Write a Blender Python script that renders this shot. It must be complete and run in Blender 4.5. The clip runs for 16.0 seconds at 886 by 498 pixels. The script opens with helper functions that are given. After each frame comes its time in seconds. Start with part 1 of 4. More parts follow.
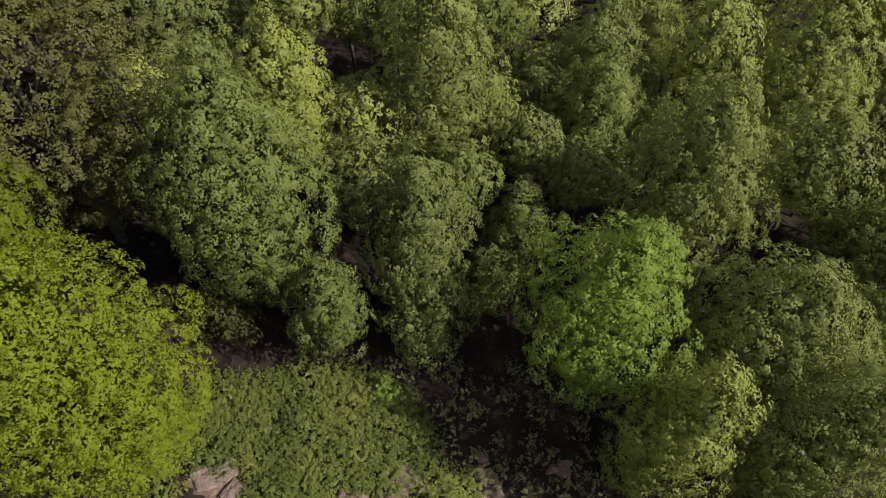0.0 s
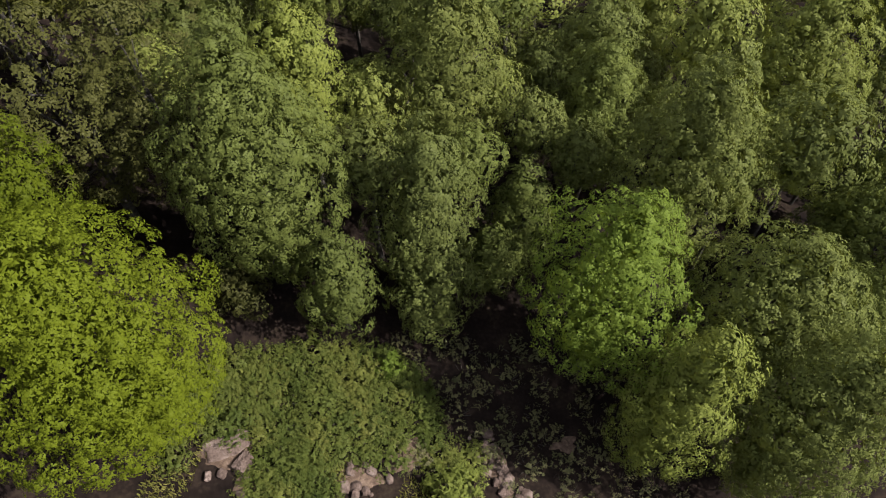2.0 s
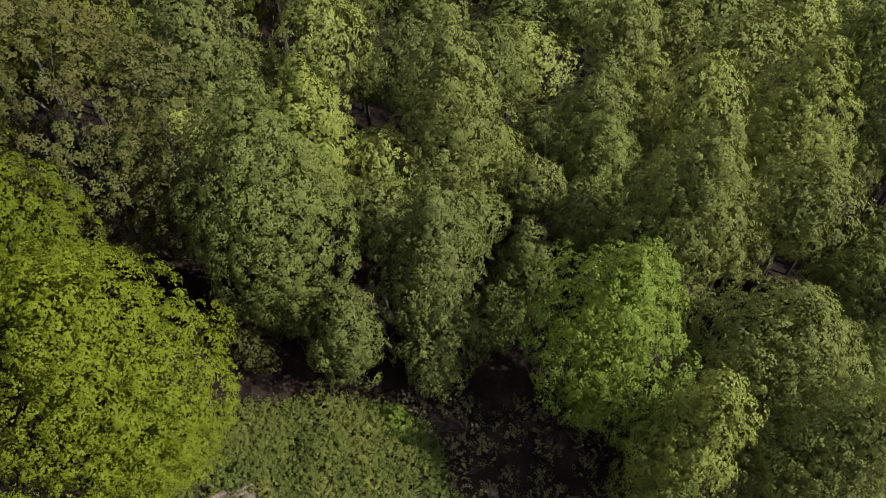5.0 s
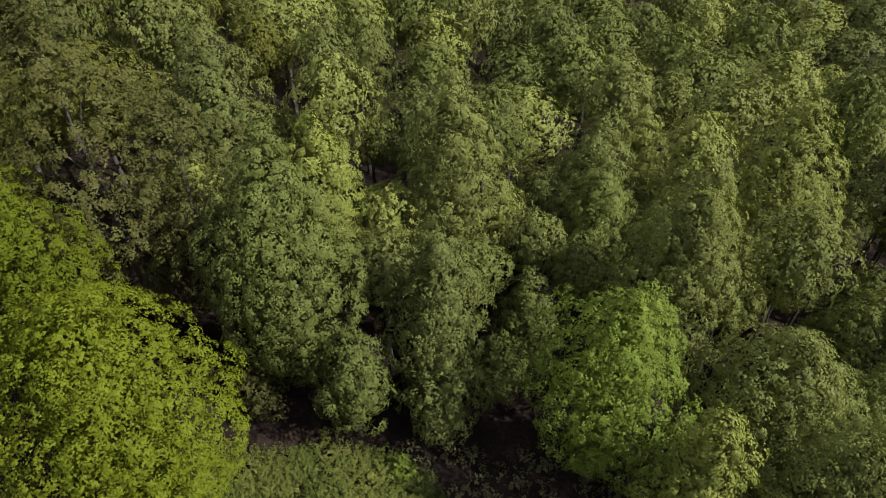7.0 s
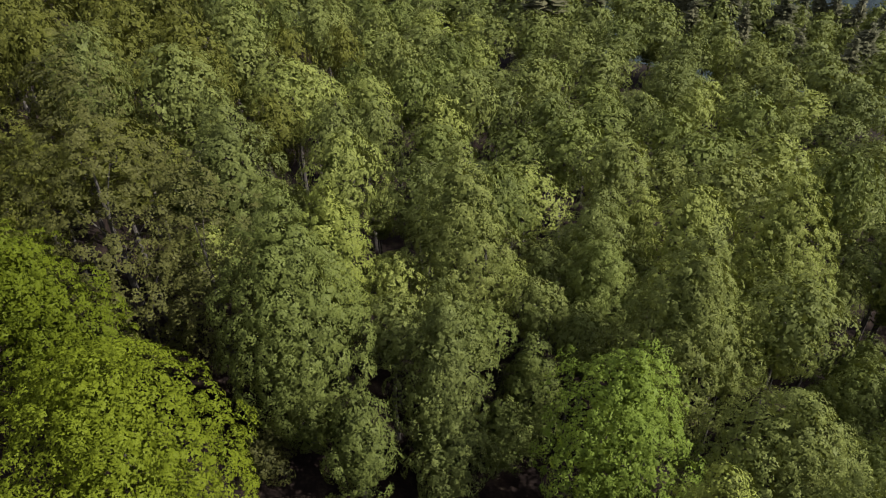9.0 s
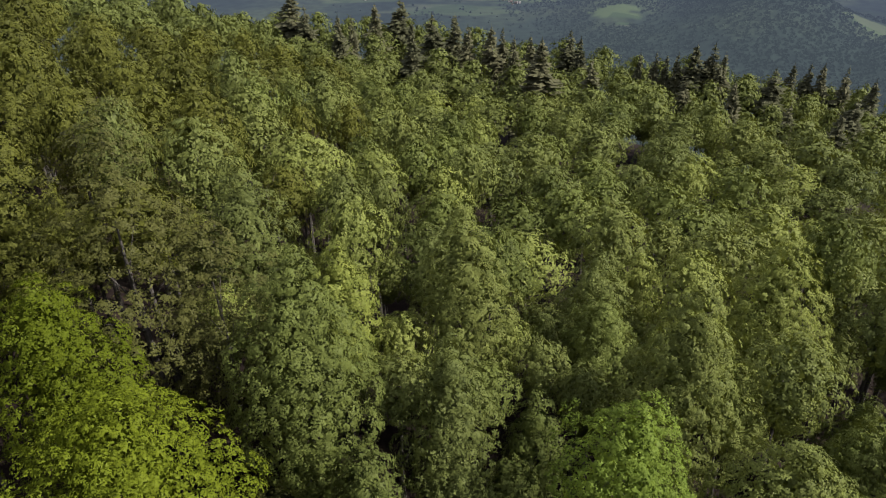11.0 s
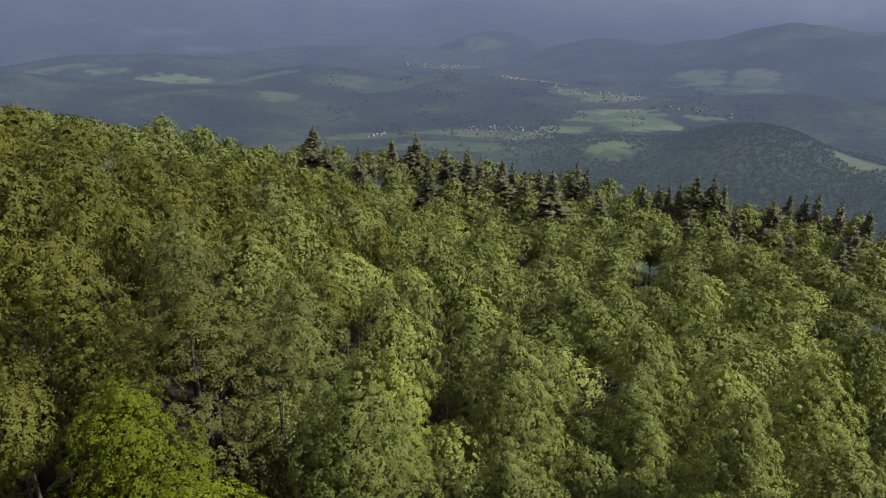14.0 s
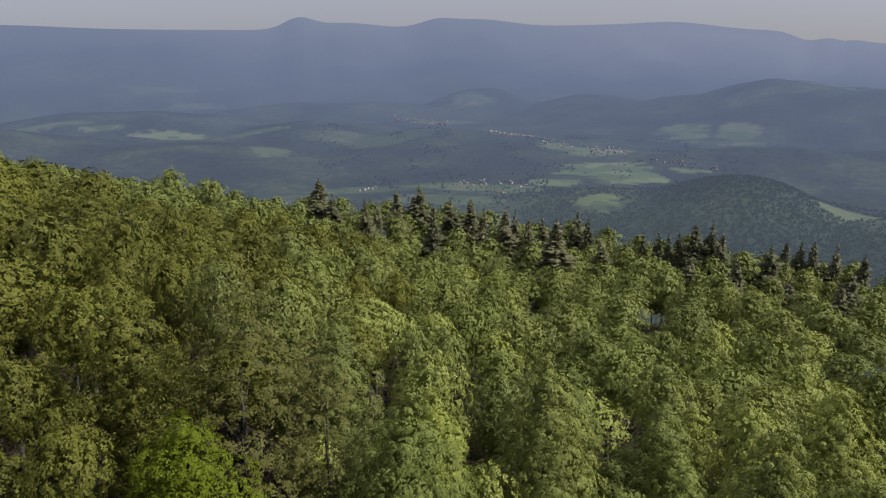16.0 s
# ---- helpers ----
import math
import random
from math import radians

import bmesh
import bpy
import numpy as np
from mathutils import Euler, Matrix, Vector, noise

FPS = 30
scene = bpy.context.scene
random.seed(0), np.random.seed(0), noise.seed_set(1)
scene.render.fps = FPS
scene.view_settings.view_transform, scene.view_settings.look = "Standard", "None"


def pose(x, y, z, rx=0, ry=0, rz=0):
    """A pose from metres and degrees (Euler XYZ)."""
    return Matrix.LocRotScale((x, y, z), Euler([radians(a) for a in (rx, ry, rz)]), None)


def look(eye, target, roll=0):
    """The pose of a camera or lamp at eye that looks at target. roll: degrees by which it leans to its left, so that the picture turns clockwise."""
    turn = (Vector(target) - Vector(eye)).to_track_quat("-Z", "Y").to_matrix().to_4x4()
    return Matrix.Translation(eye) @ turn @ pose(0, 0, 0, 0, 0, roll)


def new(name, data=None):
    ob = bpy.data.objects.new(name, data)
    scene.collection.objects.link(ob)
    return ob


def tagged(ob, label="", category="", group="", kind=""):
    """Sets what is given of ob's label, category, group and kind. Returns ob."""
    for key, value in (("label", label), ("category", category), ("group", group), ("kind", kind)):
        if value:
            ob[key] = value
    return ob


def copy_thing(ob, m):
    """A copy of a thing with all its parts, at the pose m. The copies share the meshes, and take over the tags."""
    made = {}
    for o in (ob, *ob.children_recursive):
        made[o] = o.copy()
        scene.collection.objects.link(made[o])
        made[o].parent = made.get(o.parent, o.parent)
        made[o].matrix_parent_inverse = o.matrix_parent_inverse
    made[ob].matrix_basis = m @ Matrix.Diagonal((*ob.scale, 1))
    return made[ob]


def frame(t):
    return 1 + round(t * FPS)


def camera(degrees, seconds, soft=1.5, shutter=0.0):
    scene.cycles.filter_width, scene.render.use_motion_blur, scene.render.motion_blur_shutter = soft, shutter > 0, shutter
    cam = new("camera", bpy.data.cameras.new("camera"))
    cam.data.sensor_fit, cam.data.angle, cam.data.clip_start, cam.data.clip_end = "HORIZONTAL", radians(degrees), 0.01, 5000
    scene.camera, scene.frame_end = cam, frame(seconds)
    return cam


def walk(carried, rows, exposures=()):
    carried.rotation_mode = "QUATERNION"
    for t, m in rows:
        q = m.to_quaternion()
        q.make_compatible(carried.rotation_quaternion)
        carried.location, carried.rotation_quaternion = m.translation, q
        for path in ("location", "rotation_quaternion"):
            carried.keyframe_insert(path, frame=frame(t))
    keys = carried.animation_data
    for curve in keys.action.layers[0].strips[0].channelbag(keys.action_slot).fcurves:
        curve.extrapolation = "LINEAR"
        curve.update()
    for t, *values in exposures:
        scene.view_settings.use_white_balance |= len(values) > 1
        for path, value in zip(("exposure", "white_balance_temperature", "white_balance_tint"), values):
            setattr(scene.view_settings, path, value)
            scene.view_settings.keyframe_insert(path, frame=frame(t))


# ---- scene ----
cam = camera(64.0, 16.0, soft=1.15)
PATH = [
    (0, (-0.279, -0.399, 46.975), (-0.265, 0.919, 44.851), 0.4),
    (0.5, (-0.399, -0.835, 47.031), (-0.386, 0.481, 44.906), 0.3),
    (1, (-0.491, -1.32, 47.076), (-0.48, -0.005, 44.95), 0.2),
    (1.5, (-0.609, -1.814, 47.086), (-0.597, -0.501, 44.959), 0.3),
    (2, (-0.679, -2.345, 47.051), (-0.667, -1.022, 44.929), 0.4),
    (2.5, (-0.707, -2.884, 47.058), (-0.698, -1.538, 44.95), 0.4),
    (3, (-0.732, -3.396, 47.053), (-0.722, -2.009, 44.973), 0.4),
    (3.5, (-0.791, -3.905, 47.103), (-0.782, -2.47, 45.055), 0.3),
    (4, (-0.845, -4.381, 47.149), (-0.839, -2.897, 45.136), 0.2),
    (6.3, (-1.091, -7.003, 47.379), (-1.09, -5.296, 45.553), 0.3),
    (6.5, (-1.134, -7.219, 47.38), (-1.131, -5.495, 45.57), 0.2),
    (7, (-1.196, -7.799, 47.43), (-1.195, -6.026, 45.667), 0.2),
    (7.5, (-1.228, -8.365, 47.479), (-1.226, -6.544, 45.766), 0.2),
    (8, (-1.333, -8.894, 47.545), (-1.334, -7.029, 45.88), 0.2),
    (8.2, (-1.406, -9.135, 47.544), (-1.407, -7.249, 45.904), 0.2),
    (10.3, (-1.802, -11.895, 47.535), (-1.806, -9.812, 46.152), -0.0),
    (10.5, (-1.846, -12.14, 47.542), (-1.849, -10.047, 46.176), -0.1),
    (11, (-2.058, -12.817, 47.559), (-2.06, -10.684, 46.258), 0.1),
    (11.5, (-2.422, -13.453, 47.589), (-2.422, -11.279, 46.352), 0.2),
    (12, (-2.96, -14.141, 47.646), (-2.959, -11.931, 46.476), 0.2),
    (12.5, (-3.669, -14.678, 47.676), (-3.665, -12.434, 46.573), 0.3),
    (13, (-4.438, -15.143, 47.646), (-4.433, -12.867, 46.612), 0.3),
    (13.5, (-5.274, -15.641, 47.63), (-5.268, -13.335, 46.664), 0.3),
    (14, (-6.201, -16.124, 47.579), (-6.194, -13.79, 46.684), 0.3),
    (14.5, (-7.181, -16.58, 47.539), (-7.173, -14.22, 46.715), 0.3),
    (15, (-8.127, -17.156, 47.484), (-8.117, -14.774, 46.729), 0.3),
    (15.5, (-9.101, -17.755, 47.383), (-9.09, -15.359, 46.669), 0.2),
    (16, (-9.985, -18.294, 47.369), (-9.942, -15.899, 46.651), 0.1),
]
walk(cam, [(t, look(eye, target, roll)) for t, eye, target, roll in PATH])

# ---- world, sun ----
SUN_FROM = Vector((0.745, -0.16, 0.645)).normalized()
SUN_EL = math.asin(SUN_FROM.z)
SUN_AZ = math.atan2(SUN_FROM.x, SUN_FROM.y)
world = bpy.data.worlds.new("sky")
scene.world = world
world.use_nodes = True
wn = world.node_tree
sky = wn.nodes.new("ShaderNodeTexSky")
sky.sky_type = "NISHITA"
sky.sun_disc = False
sky.sun_elevation, sky.sun_rotation = SUN_EL, SUN_AZ
sky.air_density, sky.dust_density, sky.ozone_density = 1.0, 3.0, 2.5
co, lift = wn.nodes.new("ShaderNodeTexCoord"), wn.nodes.new("ShaderNodeVectorMath")
lift.operation = "ADD"
lift.inputs[1].default_value = (0, 0, 0.06)
wn.links.new(co.outputs["Generated"], lift.inputs[0])
wn.links.new(lift.outputs[0], sky.inputs[0])
veil = wn.nodes.new("ShaderNodeMixRGB")
veil.inputs[0].default_value = 0.85
split, high = wn.nodes.new("ShaderNodeSeparateXYZ"), wn.nodes.new("ShaderNodeMixRGB")
wn.links.new(co.outputs["Generated"], split.inputs[0])
wn.links.new(split.outputs[2], high.inputs[0])
high.inputs[1].default_value, high.inputs[2].default_value = (0.95, 0.91, 1.08, 1), (3.75, 3.65, 4.05, 1)
wn.links.new(high.outputs[0], veil.inputs[2])
wn.links.new(sky.outputs[0], veil.inputs[1])
wn.links.new(veil.outputs[0], wn.nodes["Background"].inputs[0])
wn.nodes["Background"].inputs[1].default_value = 0.15
sun = new("sun", bpy.data.lights.new("sun", "SUN"))
sun.data.energy, sun.data.angle, sun.data.color = 5.0, radians(0.6), (1.0, 0.92, 0.87)
sun.matrix_world = look(SUN_FROM * 200, (0, 0, 0))
scene.view_settings.exposure = 0.98


# ---- materials ----
def mat(name):
    m = bpy.data.materials.new(name)
    m.use_nodes = True
    m.node_tree.nodes.clear()
    return m, m.node_tree.nodes, m.node_tree.links


def ramp(n, stops):
    r = n.new("ShaderNodeValToRGB")
    while len(r.color_ramp.elements) < len(stops):
        r.color_ramp.elements.new(0.5)
    for e, (p, c) in zip(r.color_ramp.elements, stops):
        e.position, e.color = p, (*c, 1)
    return r


def foliage(name, dark, mid, light, gloss=0.5, through_leaf=0.17):
    """Leaf surface: hue varies from leaf to leaf, spray to spray and tree to tree."""
    m, n, l = mat(name)
    out = n.new("ShaderNodeOutputMaterial")
    geo, info, tex = n.new("ShaderNodeNewGeometry"), n.new("ShaderNodeObjectInfo"), n.new("ShaderNodeTexNoise")
    tex.inputs["Scale"].default_value, tex.inputs["Detail"].default_value = 0.9, 3
    l.new(geo.outputs["Position"], tex.inputs["Vector"])
    a = n.new("ShaderNodeMath")
    a.operation = "MULTIPLY_ADD"
    l.new(geo.outputs["Random Per Island"], a.inputs[0])
    a.inputs[1].default_value = 0.14
    l.new(tex.outputs[0], a.inputs[2])
    b = n.new("ShaderNodeMath")
    b.operation = "MULTIPLY_ADD"
    l.new(info.outputs["Random"], b.inputs[0])
    b.inputs[1].default_value = 0.62
    l.new(a.outputs[0], b.inputs[2])
    c = n.new("ShaderNodeMapRange")
    c.inputs[1].default_value, c.inputs[2].default_value = 0.34, 1.36
    l.new(b.outputs[0], c.inputs[0])
    r = ramp(n, [(0.0, dark), (0.5, mid), (1.0, light)])
    l.new(c.outputs[0], r.inputs[0])
    p = n.new("ShaderNodeBsdfPrincipled")
    l.new(r.outputs[0], p.inputs["Base Color"])
    p.inputs["Roughness"].default_value = gloss
    p.inputs["Specular IOR Level"].default_value = 0.05
    t = n.new("ShaderNodeBsdfTranslucent")
    warm = n.new("ShaderNodeMixRGB")
    warm.blend_type = "MULTIPLY"
    warm.inputs[0].default_value = 1
    warm.inputs[2].default_value = (1.25, 1.15, 0.5, 1)
    l.new(r.outputs[0], warm.inputs[1])
    l.new(warm.outputs[0], t.inputs["Color"])
    mix = n.new("ShaderNodeMixShader")
    mix.inputs[0].default_value = through_leaf
    l.new(p.outputs[0], mix.inputs[1])
    l.new(t.outputs[0], mix.inputs[2])
    l.new(mix.outputs[0], out.inputs[0])
    return m


def surface(name, stops, scale, rough=0.9, bump=0.3, fine=8.0, sheen=0.05):
    """A rough natural surface with variation at two scales and a fine relief."""
    m, n, l = mat(name)
    out, p = n.new("ShaderNodeOutputMaterial"), n.new("ShaderNodeBsdfPrincipled")
    geo = n.new("ShaderNodeNewGeometry")
    t1, t2 = n.new("ShaderNodeTexNoise"), n.new("ShaderNodeTexNoise")
    for t, s, d in ((t1, scale, 6), (t2, scale * fine, 4)):
        t.inputs["Scale"].default_value, t.inputs["Detail"].default_value = s, d
        l.new(geo.outputs["Position"], t.inputs["Vector"])
    mx = n.new("ShaderNodeMath")
    mx.operation = "MULTIPLY_ADD"
    mx.inputs[1].default_value = 0.5
    l.new(t2.outputs[0], mx.inputs[0])
    l.new(t1.outputs[0], mx.inputs[2])
    mr = n.new("ShaderNodeMapRange")
    mr.inputs[1].default_value, mr.inputs[2].default_value = 0.45, 1.05
    l.new(mx.outputs[0], mr.inputs[0])
    r = ramp(n, stops)
    l.new(mr.outputs[0], r.inputs[0])
    l.new(r.outputs[0], p.inputs["Base Color"])
    p.inputs["Roughness"].default_value = rough
    p.inputs["Specular IOR Level"].default_value = sheen
    b = n.new("ShaderNodeBump")
    b.inputs["Strength"].default_value = bump
    l.new(mx.outputs[0], b.inputs["Height"])
    l.new(b.outputs[0], p.inputs["Normal"])
    l.new(p.outputs[0], out.inputs[0])
    return m


BEECH = foliage("beech_leaves", (0.0541, 0.0678, 0.0211), (0.0926, 0.111, 0.0306), (0.1133, 0.1306, 0.0345))
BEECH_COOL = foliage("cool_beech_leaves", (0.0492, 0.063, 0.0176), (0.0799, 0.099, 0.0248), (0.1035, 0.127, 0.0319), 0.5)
BEECH_OLIVE = foliage("olive_beech_leaves", (0.0760, 0.0915, 0.0262), (0.1230, 0.1460, 0.0367), (0.1550, 0.1800, 0.0433))
# olive leaves, darkened further to stand in for shade about these trees
BEECH_DULL_SHADED = foliage("dull_shaded_beech_leaves", (0.0326, 0.0348, 0.0109), (0.0547, 0.058, 0.0164), (0.0812, 0.0845, 0.0228))
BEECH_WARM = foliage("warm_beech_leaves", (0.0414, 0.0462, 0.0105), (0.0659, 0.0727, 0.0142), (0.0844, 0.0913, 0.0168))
YOUNG = foliage("young_beech_leaves", (0.0808, 0.1009, 0.0220), (0.1291, 0.1545, 0.0330), (0.1830, 0.206, 0.0440))
BRIGHT = foliage("bright_leaves", (0.056, 0.076, 0.0059), (0.086, 0.112, 0.0086), (0.115, 0.145, 0.0118), 0.55, 0.3)
MAPLE = foliage("maple_leaves", (0.0677, 0.102, 0.0165), (0.1045, 0.150, 0.0242), (0.1435, 0.196, 0.0330), 0.5, 0.32)
BRAMBLE = foliage("bramble_leaves", (0.0406, 0.0592, 0.0134), (0.0724, 0.0914, 0.0202), (0.1165, 0.1253, 0.0303))
HEATH = foliage("dry_shrub_leaves", (0.060, 0.062, 0.030), (0.095, 0.098, 0.045), (0.140, 0.135, 0.065))
SPRUCE = foliage("spruce_needles", (0.040, 0.044, 0.024), (0.060, 0.063, 0.034), (0.085, 0.084, 0.046), 0.6, 0.1)
SCREE = surface("bare_stony_soil", [(0, (0.035, 0.024, 0.017)), (0.5, (0.085, 0.060, 0.044)), (1, (0.16, 0.120, 0.092))], 3.0, 0.95, 0.8)
GRASS = foliage("dry_grass", (0.07, 0.075, 0.018), (0.12, 0.125, 0.03), (0.19, 0.175, 0.06))
BARK = surface("grey_bark", [(0, (0.022, 0.020, 0.018)), (0.6, (0.055, 0.051, 0.045)), (1, (0.10, 0.094, 0.085))], 3.0)
# leaf litter darkened well below its own tone to stand in for deep shade
SHADED_SOIL = surface("shaded_forest_floor", [(0, (0.005, 0.0035, 0.0032)), (0.5, (0.011, 0.008, 0.0068)), (0.8, (0.022, 0.016, 0.012)), (1, (0.030, 0.028, 0.014))], 0.5, 0.95, 0.5)
ROCK = surface("weathered_rock", [(0, (0.04, 0.029, 0.024)), (0.45, (0.10, 0.074, 0.062)), (1, (0.19, 0.152, 0.132))], 1.2, 0.85, 0.6)


def landscape(name):
    """Far land: woods, parcels of meadow where the land is open, and haze painted in as a blue glow and a duller base
    colour, both growing with the distance.
    """
    m, n, l = mat(name)
    out, p = n.new("ShaderNodeOutputMaterial"), n.new("ShaderNodeBsdfPrincipled")
    geo, field, haze = n.new("ShaderNodeNewGeometry"), n.new("ShaderNodeAttribute"), n.new("ShaderNodeAttribute")
    field.attribute_name, haze.attribute_name = "field", "haze"
    stands, trees, parcels = n.new("ShaderNodeTexNoise"), n.new("ShaderNodeTexNoise"), n.new("ShaderNodeTexVoronoi")
    for t, scale in ((stands, 0.0045), (trees, 0.055), (parcels, 0.016)):
        t.inputs["Scale"].default_value = scale
        l.new(geo.outputs["Position"], t.inputs["Vector"])
    stands.inputs["Detail"].default_value, trees.inputs["Detail"].default_value = 6, 5
    wood = ramp(n, [(0.36, (0.005, 0.008, 0.008)), (0.52, (0.010, 0.015, 0.012)), (0.66, (0.022, 0.029, 0.017))])
    l.new(stands.outputs[0], wood.inputs[0])
    grain = ramp(n, [(0.3, (0.5, 0.5, 0.55)), (0.7, (1.35, 1.35, 1.3))])
    l.new(trees.outputs[0], grain.inputs[0])
    mul = n.new("ShaderNodeMixRGB")
    mul.blend_type = "MULTIPLY"
    mul.inputs[0].default_value = 1
    l.new(wood.outputs[0], mul.inputs[1])
    l.new(grain.outputs[0], mul.inputs[2])
    split = n.new("ShaderNodeSeparateColor")
    l.new(parcels.outputs["Color"], split.inputs[0])
    meadow = ramp(n, [(0.0, (0.026, 0.042, 0.018)), (0.45, (0.046, 0.068, 0.026)), (0.8, (0.060, 0.078, 0.036)), (1.0, (0.080, 0.082, 0.056))])
    l.new(split.outputs[0], meadow.inputs[0])
    mx = n.new("ShaderNodeMixRGB")
    l.new(field.outputs["Fac"], mx.inputs[0])
    l.new(mul.outputs[0], mx.inputs[1])
    l.new(meadow.outputs[0], mx.inputs[2])
    # base colour fades to one dark grey-green as the painted haze grows
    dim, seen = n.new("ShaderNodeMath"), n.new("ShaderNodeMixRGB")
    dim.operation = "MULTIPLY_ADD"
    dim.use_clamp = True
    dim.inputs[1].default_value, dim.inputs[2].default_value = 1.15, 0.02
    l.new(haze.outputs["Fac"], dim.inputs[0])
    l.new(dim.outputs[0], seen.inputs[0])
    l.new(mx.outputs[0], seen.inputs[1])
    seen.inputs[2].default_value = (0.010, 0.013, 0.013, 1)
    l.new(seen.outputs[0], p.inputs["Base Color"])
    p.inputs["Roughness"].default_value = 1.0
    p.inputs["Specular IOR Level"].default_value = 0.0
    # emission that stands in for the hazy air, bluer and stronger with distance
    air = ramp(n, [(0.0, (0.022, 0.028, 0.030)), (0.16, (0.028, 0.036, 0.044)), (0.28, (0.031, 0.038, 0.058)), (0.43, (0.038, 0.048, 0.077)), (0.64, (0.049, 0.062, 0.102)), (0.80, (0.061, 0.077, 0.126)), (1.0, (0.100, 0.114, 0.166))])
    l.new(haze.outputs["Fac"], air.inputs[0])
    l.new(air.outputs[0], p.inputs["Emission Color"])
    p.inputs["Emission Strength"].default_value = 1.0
    l.new(p.outputs[0], out.inputs[0])
    return m


HAZY_LAND = landscape("hazy_far_land")
# plaster and tiles are greyed and dimmed to stand in for haze
PLASTER = surface("hazed_plaster", [(0, (0.11, 0.11, 0.115)), (1, (0.20, 0.20, 0.205))], 0.05, 0.9, 0.1)
TILES = surface("hazed_red_brown_tiles", [(0, (0.10, 0.086, 0.088)), (1, (0.14, 0.112, 0.112))], 0.05, 0.9, 0.1)
SLATE = surface("grey_roof_sheet", [(0, (0.13, 0.13, 0.14)), (1, (0.20, 0.20, 0.21))], 0.05, 0.7, 0.1)


# ---- mesh helpers ----
def quads(name, v, material):
    """A mesh of loose faces from an array of shape (faces, corners, 3)."""
    k, c = v.shape[:2]
    me = bpy.data.meshes.new(name)
    me.vertices.add(c * k)
    me.vertices.foreach_set("co", np.ascontiguousarray(v, dtype=np.float32).ravel())
    me.loops.add(c * k)
    me.loops.foreach_set("vertex_index", np.arange(c * k, dtype=np.int32))
    me.polygons.add(k)
    me.polygons.foreach_set("loop_start", np.arange(0, c * k, c, dtype=np.int32))
    me.update(calc_edges=True)
    me.materials.append(material)
    return me


def grid_mesh(name, p, material, smooth=True):
    """A mesh from an array of points of shape (rows, columns, 3)."""
    a, b = p.shape[:2]
    i = np.arange(a * b).reshape(a, b)
    f = np.stack([i[:-1, :-1], i[:-1, 1:], i[1:, 1:], i[1:, :-1]], -1).reshape(-1, 4)
    me = bpy.data.meshes.new(name)
    me.vertices.add(a * b)
    me.vertices.foreach_set("co", np.ascontiguousarray(p, dtype=np.float32).ravel())
    me.loops.add(f.size)
    me.loops.foreach_set("vertex_index", f.astype(np.int32).ravel())
    me.polygons.add(len(f))
    me.polygons.foreach_set("loop_start", np.arange(0, f.size, 4, dtype=np.int32))
    me.polygons.foreach_set("use_smooth", np.full(len(f), smooth))
    me.update(calc_edges=True)
    me.materials.append(material)
    return me


def unit(a):
    return a / np.maximum(np.linalg.norm(a, axis=-1, keepdims=True), 1e-9)


def child(name, me, parent, label=""):
    ob = new(name, me)
    ob.parent = parent
    return tagged(ob, label)


def wavy(p, seed, k=4):
    """Smooth noise in about -1..1 from a few sines, for arrays of points."""
    g = np.random.default_rng(seed)
    f, ph = g.normal(0, 1, (k * 2, 3)), g.uniform(0, 6.28, k * 2)
    return np.sin(p @ f.T + ph).sum(-1) / k


def tubes(runs, sides=6):
    """Tapered tubes, one per run of (points, radii), as quads of shape (n, 4, 3)."""
    out = []
    ang = np.linspace(0, 2 * np.pi, sides, endpoint=False)
    for pts, rad in runs:
        pts, rad = np.asarray(pts, float), np.asarray(rad, float)
        d = unit(np.gradient(pts, axis=0))
        side = unit(np.cross(d, np.array([0.31, 0.95, 0.07])))
        up = np.cross(d, side)
        ring = pts[:, None] + rad[:, None, None] * (np.cos(ang)[None, :, None] * side[:, None] + np.sin(ang)[None, :, None] * up[:, None])
        nxt = np.roll(ring, -1, 1)
        out.append(np.stack([ring[:-1], nxt[:-1], nxt[1:], ring[1:]], 2).reshape(-1, 4, 3))
    return np.concatenate(out)


# ---- the lie of the land ----
def canopy(x, y):
    """Mean height of the treetops on the spur; it rolls off at the far crest."""
    far = np.maximum(0, np.hypot(x + 10, y + 18) - 135)
    return 28.6 - 0.315 * x - 0.294 * y + (0.046 * x * x + 0.102 * x * y + 0.085 * y * y) / 100 - 0.0016 * far * far


VALLEY = -290.0
HX, HY, HZ = -10.0, -18.3, 47.4


def land(x, y):
    """Height of the ground: a wooded spur that falls away into the valley."""
    x, y = np.asarray(x, float), np.asarray(y, float)
    r = np.hypot(x, y - 40)
    xx, yy = np.clip(x, -110, 140), np.clip(y, -70, 200)
    top = canopy(xx, yy) - 24.0 - 6.0 * np.exp(-((yy - 6) / 12) ** 2)
    top = top + 0.35 * np.sin(x * 0.31 + 1.1 * np.sin(y * 0.17)) * np.cos(y * 0.23)
    s = np.clip((r - 150) / 620, 0, 1)
    s = s * s * (3 - 2 * s) * 0.35 + s * 0.65
    return top * (1 - s) + VALLEY * s


rr = np.concatenate([np.linspace(0, 60, 61), np.geomspace(61.5, 4800, 110)])
aa = np.linspace(0, 2 * np.pi, 145)
gx, gy = rr[:, None] * np.sin(aa), 10 + rr[:, None] * np.cos(aa)
ground = tagged(new("ground", grid_mesh("ground", np.stack([gx, gy, land(gx, gy)], -1), SHADED_SOIL)), "brown leaf-littered forest soil, darkened for shade under the trees, fields in the valley", "ground", kind="structure")
# the far faces take the land material with its painted haze glow
ground.data.materials.append(HAZY_LAND)
